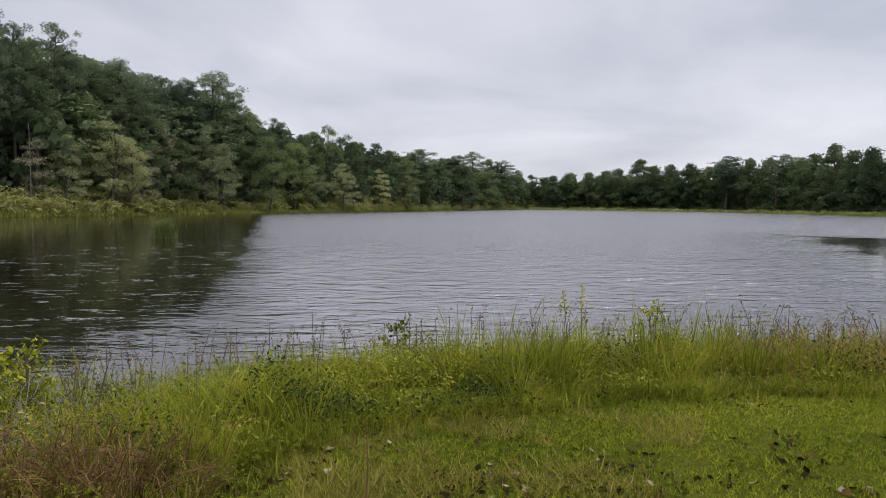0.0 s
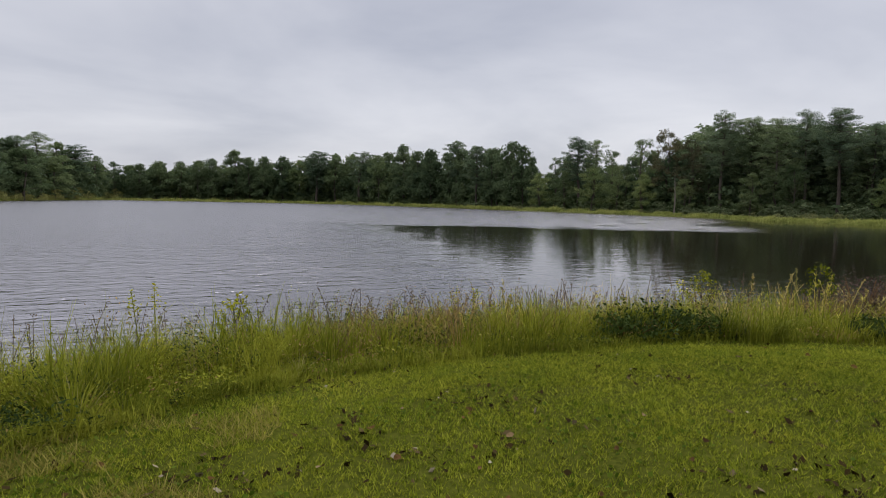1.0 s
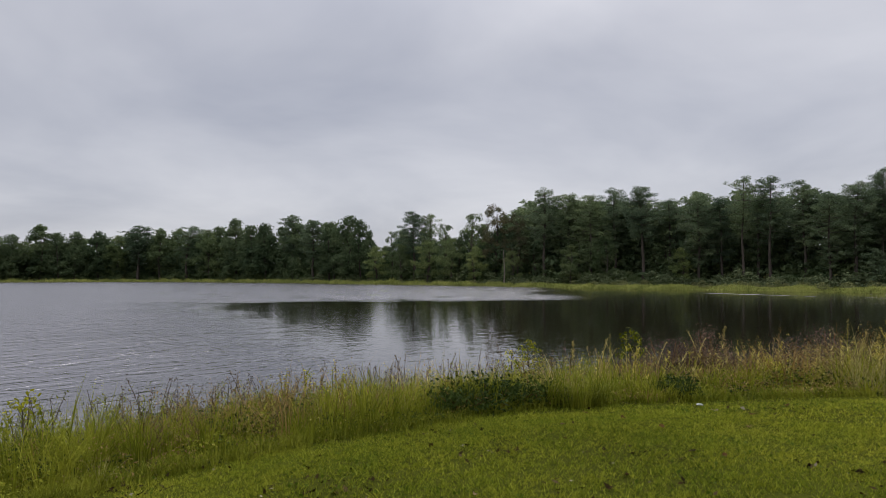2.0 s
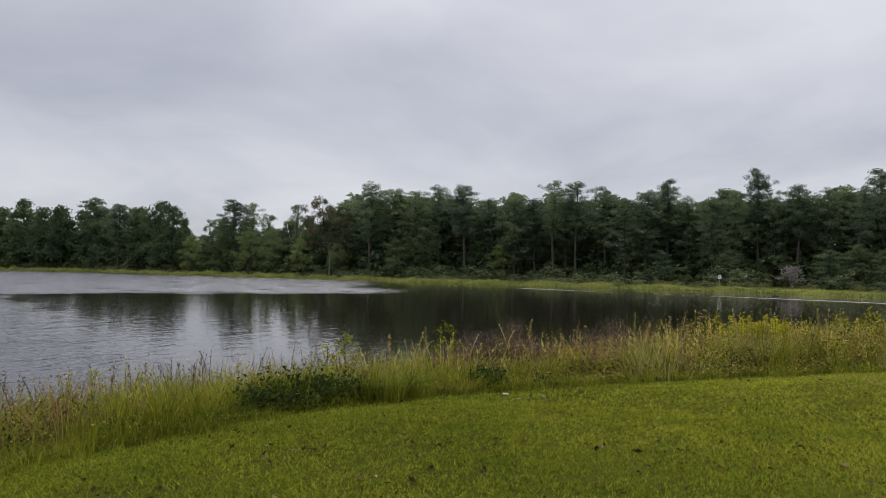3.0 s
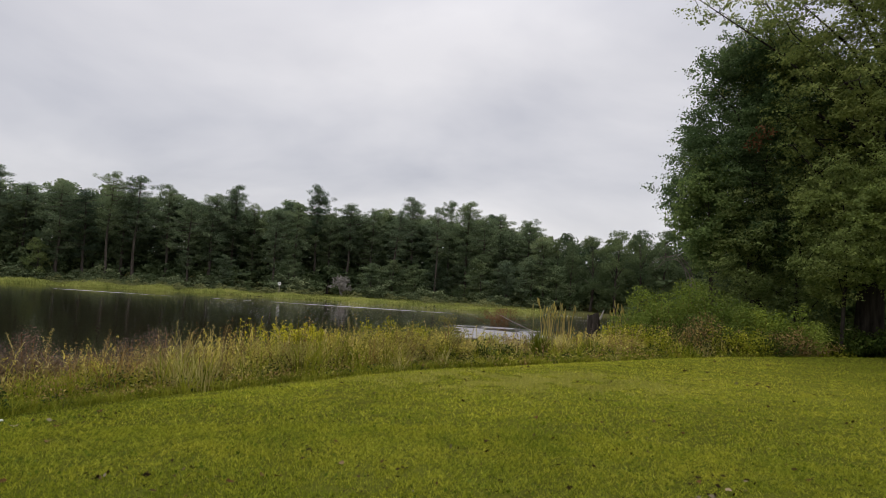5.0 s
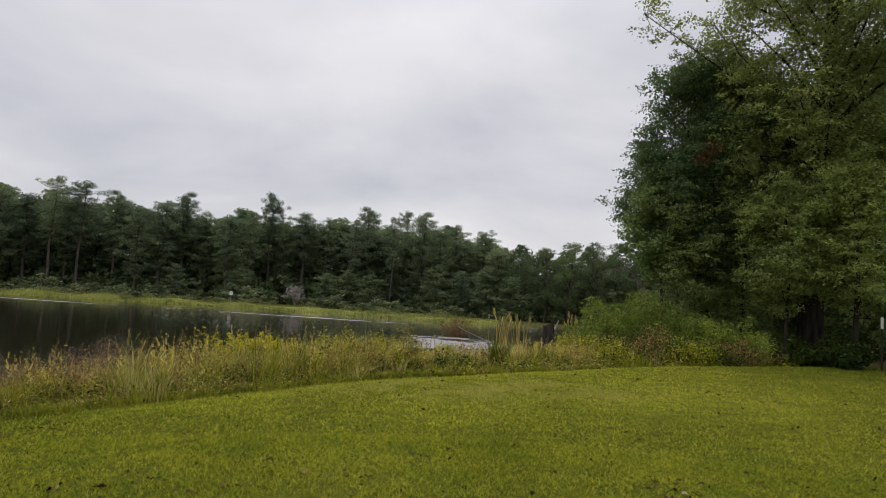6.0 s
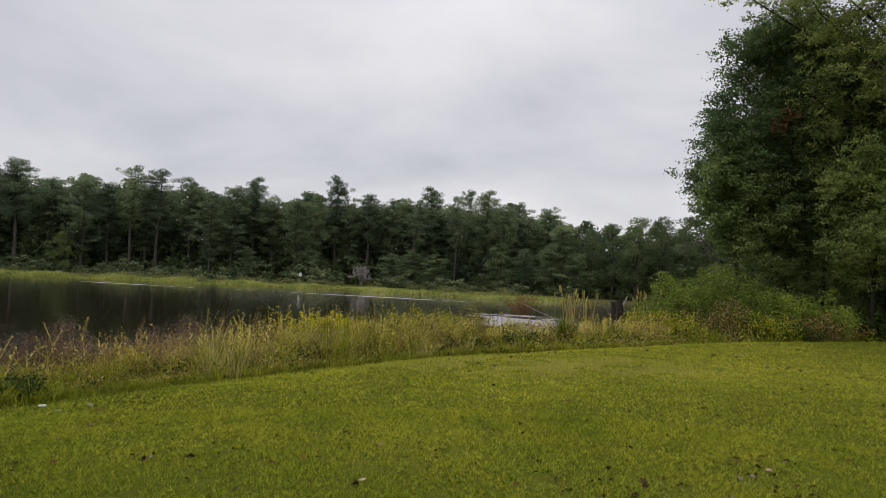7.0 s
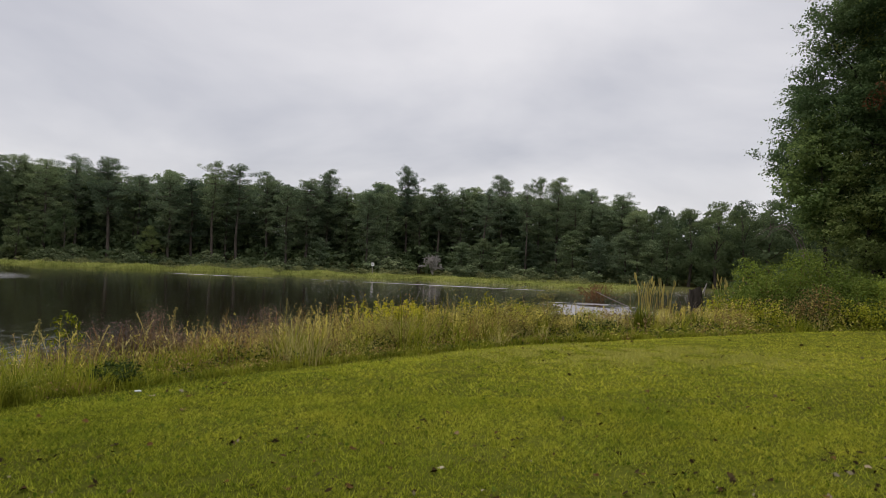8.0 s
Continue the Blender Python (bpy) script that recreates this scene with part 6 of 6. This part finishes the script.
def plume_stem(az, r, tall, seed):
    """One tall grass stem with a pale feathery plume."""
    rng = np.random.default_rng(seed)
    x, y = polar(az, r)
    ob = thing("plume_grass", "tall grass stem with a pale feathery plume", "grass", "plume grass on the bank", (x, y, ground_z(x, y) - 0.02))
    lean = rng.normal(0, 0.08, 2)
    pts = [np.array([lean[0] * t * t, lean[1] * t * t, tall * t]) for t in (0, 0.35, 0.7, 1.0)]
    v, f = tube(pts, (0.006, 0.005, 0.004, 0.002), 4)
    stem = part("stem", mesh_of("stem", v, f, M_GRASS, True), ob)
    t = rng.uniform(0.66, 1.02, 150)
    c = np.stack([lean[0] * t * t, lean[1] * t * t, tall * t], 1) + rng.normal(0, 1, (150, 3)) * (0.05 * (1.2 - t))[:, None]
    v, f = leaf_quads(rng, c, rng.uniform(0.012, 0.035, 150), 0.2, 0.4)
    tagged(part("plume", mesh_of("plume", v, f, M_TAN), stem, "pale feathery plume"), kind="stuff")
    for i in range(4):
        v, f = blades(rng, np.zeros(1), np.zeros(1), np.zeros(1), np.array([tall * rng.uniform(0.4, 0.7)]), np.array([0.016]), np.array([rng.uniform(0.5, 1.1)]), 5)
        part("blade", mesh_of("blade", v, f, M_GRASS), ob)


for i, (az, r, tall) in enumerate([(-28.9, 7.2, 0.85), (-24.5, 7.6, 0.6), (-32.5, 7.4, 0.6), (59, 11.2, 0.9), (62, 11.6, 1.0), (70, 13.0, 1.15), (78.5, 13.8, 1.2), (86, 15.0, 1.25), (91.5, 15.8, 1.2)]):
    plume_stem(az, r, tall, 300 + i)
sapling(-32.6, 6.6, 0.75, 184, "leafy pale green weed stem on the bank")
for i, (az, r, tall) in enumerate([(17.5, 8.9, 0.95), (55.4, 11.8, 1.0), (63.5, 11.8, 1.05), (-4.0, 8.4, 0.8)]):
    sapling(az, r, tall, 180 + i)


def twig_heap(name, label, category, at_az, r, count, tall, wide, material, seed, thick=0.008, up=0.8, leaf=None, group="", core=0.22):
    """A tangle of bare curved twigs."""
    rng = np.random.default_rng(seed)
    x, y = polar(at_az, r)
    ob = thing(name, label, category, group, (x, y, max(ground_z(x, y), 0.0) - 0.03))
    pieces, tips = [], []
    for i in range(count):
        b = rng.normal(0, wide * core, 2); tn = rng.uniform(0, 6.3); ln = rng.uniform(0.4, 1.0)
        e = np.array([b[0] + math.cos(tn) * wide * 0.45 * ln, b[1] + math.sin(tn) * wide * 0.45 * ln, tall * rng.uniform(0.35, 1.0) * up])
        m = np.array([(b[0] + e[0]) / 2, (b[1] + e[1]) / 2, e[2] * rng.uniform(0.6, 1.15)])
        pieces.append(tube([(b[0], b[1], 0), m, e], (thick, thick * 0.8, thick * 0.3), 3)); tips += [e, m]
    v, f = join(pieces)
    tagged(part("tangle", mesh_of("tangle", v, f, material, True), ob), kind="stuff")
    if leaf:
        v, f = clumps(rng, tips, [wide * 0.10] * len(tips), leaf[1] / (wide * 0.10) ** 2, leaf[2], 0.7, 0.5)
        tagged(part("foliage", mesh_of("foliage", v, f, leaf[0]), ob), kind="stuff")
    return ob


for i, (az, r, count, tall, wide) in enumerate([(-32, 4.1, 330, 0.62, 1.3), (-26.5, 4.0, 280, 0.52, 0.9), (-22, 3.95, 130, 0.28, 0.6), (-35, 5.0, 220, 0.62, 1.5)]):
    twig_heap("dry_brush", "tangle of dead red-brown weeds and grass", "brush", az, r, count, tall, wide, (M_REDTWIG, M_REDTWIG, M_REDTWIG, M_DEADWOOD)[i], 201 + i, 0.004, group="dead brush on the bank")
twig_heap("fallen_brush", "fallen reddish brush lying in the shallow water", "brush", 103.7, 47, 44, 1.5, 2.8, M_REDTWIG, 204, 0.02, leaf=(M_RUST, 2, 0.12), core=0.12)


def dead_bush(az, r, tall, seed):
    """A leafless bush: a few stems that fork again and again into fine twigs."""
    rng = np.random.default_rng(seed)
    x, y = polar(az, r)
    ob = thing("dead_bush", "pale leafless bush below the pines", "bush", "", (x, y, ground_z(x, y) - 0.05))
    for i in range(6):
        turn = i * 1.05 + rng.normal(0, 0.2)
        todo = [(np.zeros(3), np.array([0.35 * math.cos(turn), 0.35 * math.sin(turn), 1.0]), tall * 0.30, 0.11, 0)]
        twigs = []
        while todo:
            p, d, ln, th, level = todo.pop()
            d = d / np.linalg.norm(d)
            q = p + d * ln
            twigs.append(tube([p, (p + q) / 2 + rng.normal(0, 0.04, 3) * ln, q], (th, th * 0.8, th * 0.6), 3))
            if level < 4:
                for j in range(3 if level < 3 else 4):
                    todo.append((p + (q - p) * rng.uniform(0.55, 1.0), d + rng.normal(0, 0.48, 3) + (0, 0, 0.10), ln * rng.uniform(0.55, 0.85), th * 0.72, level + 1))
        part("stem", mesh_of("stem", *join(twigs), M_GREYTWIG, True), ob)


dead_bush(90.2, 107.5, 4.6, 205)


def stalks(az, r, count, tall, wide, seed, label):
    """Dry upright stalks, each with a pale plume."""
    rng = np.random.default_rng(seed)
    x, y = polar(az, r)
    ob = thing("cattail_clump", label, "reeds", "reeds by the inlet", (x, y, max(ground_z(x, y), 0) - 0.03))
    for i in range(count):
        b = rng.normal(0, wide * 0.35, 2); ln = rng.normal(0, 0.12, 2); h = tall * rng.uniform(0.6, 1.0)
        v, f = tube([(b[0], b[1], 0), (b[0] + ln[0] * h * 0.4, b[1] + ln[1] * h * 0.4, h * 0.6), (b[0] + ln[0] * h, b[1] + ln[1] * h, h)], (0.020, 0.017, 0.010), 4)
        stem = part("stem", mesh_of("stem", v, f, M_TAN, True), ob)
        v, f = tube([(b[0] + ln[0] * h * 0.85, b[1] + ln[1] * h * 0.85, h * 0.82), (b[0] + ln[0] * h * 0.93, b[1] + ln[1] * h * 0.93, h * 0.92), (b[0] + ln[0] * h, b[1] + ln[1] * h, h * 1.02)], (0.02, 0.06, 0.015), 5)
        part("plume", mesh_of("plume", v, f, M_TAN, True), stem, "pale dry plume")


stalks(107.6, 38, 18, 2.2, 1.2, 211, "clump of dry tan reeds with pale plumes")
stalks(108.8, 37, 14, 2.0, 1.0, 212, "clump of dry tan reeds with pale plumes")
stalks(113.8, 36, 14, 2.0, 1.2, 213, "clump of dry tan reeds with pale plumes")


def simple_tube(name, label, category, az, r, pts, radii, material, sides=8, sink=0.05):
    x, y = polar(az, r)
    v, f = tube(pts, radii, sides)
    ob = new(name, mesh_of(name, v, f, material, True))
    ob.location = (x, y, max(ground_z(x, y), 0.0) - sink)
    return tagged(ob, label, category)


simple_tube("fallen_branch", "bare bleached branch leaning in the shallows", "branch", 105.3, 43, [(0.2, 1.1, 0.95), (0.1, 0.4, 0.62), (-0.1, -0.4, 0.28), (-0.2, -1.1, 0.0)], (0.014, 0.024, 0.034, 0.045), M_PALEBARK)


def bare_arch(az, r, span, rise, seed):
    """Long bare shoots arching over from one foot."""
    rng = np.random.default_rng(seed)
    x, y = polar(az, r)
    ob = thing("bare_branch", "long bare arching branch beside the corner trees", "branch", "", (x, y, ground_z(x, y) - 0.05))
    left = np.array([math.cos(radians(az)), -math.sin(radians(az)), 0]) * -1
    for i in range(4):
        k, top = span * rng.uniform(0.75, 1.05), rise * rng.uniform(0.86, 1.05)
        pts = [left * k * t + np.array([0, 0, top * (1 - (1 - t / 0.62) ** 2) if t < 0.62 else top * (1 - 0.9 * (t - 0.62) ** 2)]) + rng.normal(0, 0.03, 3) for t in np.linspace(0, 1, 14)]
        part("shoot", mesh_of("shoot", *tube(pts, np.linspace(0.026, 0.007, 14), 5), M_DEADWOOD, True), ob)


bare_arch(120.0, 31.0, 2.6, 3.75, 232)
simple_tube("dead_tree", "thin pale dead tree standing at the water's edge", "tree", -31.8, 113, [(0, 0, 0), (0.1, 0, 6), (0.0, 0.1, 13)], (0.09, 0.075, 0.035), M_DEADWOOD)
simple_tube("dead_tree", "thin pale dead tree standing before the woods", "tree", 52.9, 133, [(0, 0, 0), (0.15, 0, 3), (0.0, 0.1, 7)], (0.15, 0.12, 0.06), M_DEADWOOD)
simple_tube("weed_stalk", "thin dark dry weed stalk standing in the lawn", "weed", -6.6, 3.35, [(0, 0, 0), (0.01, 0.0, 0.22), (0.0, 0.01, 0.46)], (0.006, 0.005, 0.002), M_REDTWIG, 5, 0.02)
for i, (az, r) in enumerate([(-29.0, 117), (-26.9, 118)]):
    simple_tube("shore_stump", "dark broken stump on the wooded shore", "stump", az, r, [(0, 0, 0), (0.05, 0, 0.8), (0.0, 0.05, 1.9)], (0.24, 0.2, 0.16), M_BARK)


def island_tuft():
    rng = np.random.default_rng(220)
    x, y = polar(-22.8, 44.5)
    n = 1500
    v, f = blades(rng, rng.normal(0, 0.24, n), rng.normal(0, 0.24, n), np.zeros(n), rng.uniform(0.4, 1.55, n), rng.uniform(0.02, 0.05, n), rng.uniform(0.1, 0.7, n), 4)
    ob = new("reed_tuft", mesh_of("reed_tuft", v, f, M_SHOREGRASS))
    ob.location = (x, y, -0.05)
    tagged(ob, "small tuft of pale reeds standing in the water", "reeds")


island_tuft()


def box(size, at=(0, 0, 0), bevel=0.01):
    bm = bmesh.new()
    bmesh.ops.create_cube(bm, size=1, matrix=Matrix.Translation(at) @ Matrix.Diagonal((*size, 1)))
    bmesh.ops.bevel(bm, geom=bm.edges[:], offset=bevel, segments=2, affect="EDGES")
    return bm


def bm_mesh(name, bm, material):
    me = bpy.data.meshes.new(name)
    bm.to_mesh(me); bm.free()
    me.materials.append(material)
    return me


def build_posts():
    x, y = polar(85.1, 94)
    ob = thing("shore_sign", "small white sign on a post by the water", "sign", "", (x, y, ground_z(x, y) - 0.05))
    ob.rotation_euler = (0, 0, radians(-85.1))
    v, f = tube([(0, 0, 0), (0, 0, 1.0), (0, 0, 1.9)], (0.04, 0.04, 0.04), 8)
    part("post", mesh_of("post", v, f, M_PALEBARK, True), ob)
    part("board", bm_mesh("board", box((0.40, 0.03, 0.46), (0, -0.055, 1.62)), M_WHITE), ob, "white painted board")
    part("marking", bm_mesh("marking", box((0.16, 0.008, 0.14), (0, -0.076, 1.66), 0.002), M_BARK), ob, "dark marking")
    x, y = polar(135.05, 28.5)
    ob = thing("marker_post", "dark wooden post with a white upper plate", "post", "", (x, y, ground_z(x, y) - 0.05))
    ob.rotation_euler = (0, 0, radians(-135.05))
    part("post", bm_mesh("post", box((0.075, 0.075, 1.9), (0, 0, 0.95)), M_DARKBARK), ob)
    part("plate", bm_mesh("plate", box((0.085, 0.02, 0.4), (0, -0.05, 1.68), 0.005), M_WHITE), ob, "narrow white plate")
    # broken stump by the inlet
    x, y = polar(111.4, 30.5)
    ob = thing("tree_stump", "dark broken tree stump among the reeds", "stump", "", (x, y, ground_z(x, y) - 0.05))
    rng = np.random.default_rng(230)
    v, f = tube([(0, 0, 0), (0.02, 0, 0.7), (0.04, 0.02, 1.45)], (0.36, 0.28, 0.24), 10)
    v = v + rng.normal(0, 0.025, v.shape); v[-10:, 2] += rng.uniform(-0.12, 0.16, 10)
    part("trunk", mesh_of("trunk", v, f, M_DARKBARK, False), ob)
    v, f = tube([(0.1, -0.1, 1.15), (0.2, -0.4, 1.35), (0.25, -0.55, 1.7)], (0.07, 0.05, 0.02), 5)
    part("broken_limb", mesh_of("broken_limb", v, f, M_PALEBARK, True), ob)
    # a scrap of white litter at the lawn's edge
    x, y = polar(68.6, 9.55)
    bm = box((0.15, 0.07, 0.018), (0, 0, 0.015), 0.006)
    for vert in bm.verts:
        vert.co.z += 0.012 * math.sin(vert.co.x * 60) + 0.008 * math.cos(vert.co.y * 90)
    ob = new("litter", bm_mesh("litter", bm, M_WHITE))
    ob.location, ob.rotation_euler = (x, y, ground_z(x, y) + 0.02), (0, 0, 0.5)
    tagged(ob, "crumpled white scrap of litter on the grass", "litter")


build_posts()


# ---- fallen leaves on the lawn ----
def build_fallen_leaves():
    rng = random.Random(240)
    meshes = []
    for k in range(4):
        bm = bmesh.new()
        n = 9
        rim = []
        for i in range(n):
            t = 2 * math.pi * i / n
            rr = 0.5 * (0.62 + 0.38 * abs(math.cos(1.5 * t + k)))
            rim.append(bm.verts.new((rr * math.cos(t), 0.7 * rr * math.sin(t), 0.22 * math.sin(2 * t + k) * rr + 0.08)))
        mid = bm.verts.new((0, 0, 0.0))
        for i in range(n):
            bm.faces.new((mid, rim[i], rim[(i + 1) % n]))
        meshes.append(bm_mesh("leaf", bm, M_DEADLEAF))
    made = 0
    while made < 240:
        a, r = rng.uniform(-20, 136), 2.6 * (20 / 2.6) ** rng.random()
        if r > float(np.interp(a, EDGE_AZ, EDGE_R)) - 0.3:
            continue
        x, y = polar(a, r)
        ob = new("fallen_leaf", meshes[made % 4])
        s = rng.uniform(0.025, 0.06) * (1.0 + 0.07 * r)
        ob.matrix_basis = Matrix.Translation((x, y, ground_z(x, y) + 0.022)) @ Euler((rng.uniform(-0.35, 0.35), rng.uniform(-0.35, 0.35), rng.uniform(0, 6.3))).to_matrix().to_4x4() @ Matrix.Diagonal((s, s, s, 1))
        tagged(ob, "curled dry fallen leaf on the lawn", "leaf", "fallen leaves on the lawn")
        made += 1


build_fallen_leaves()
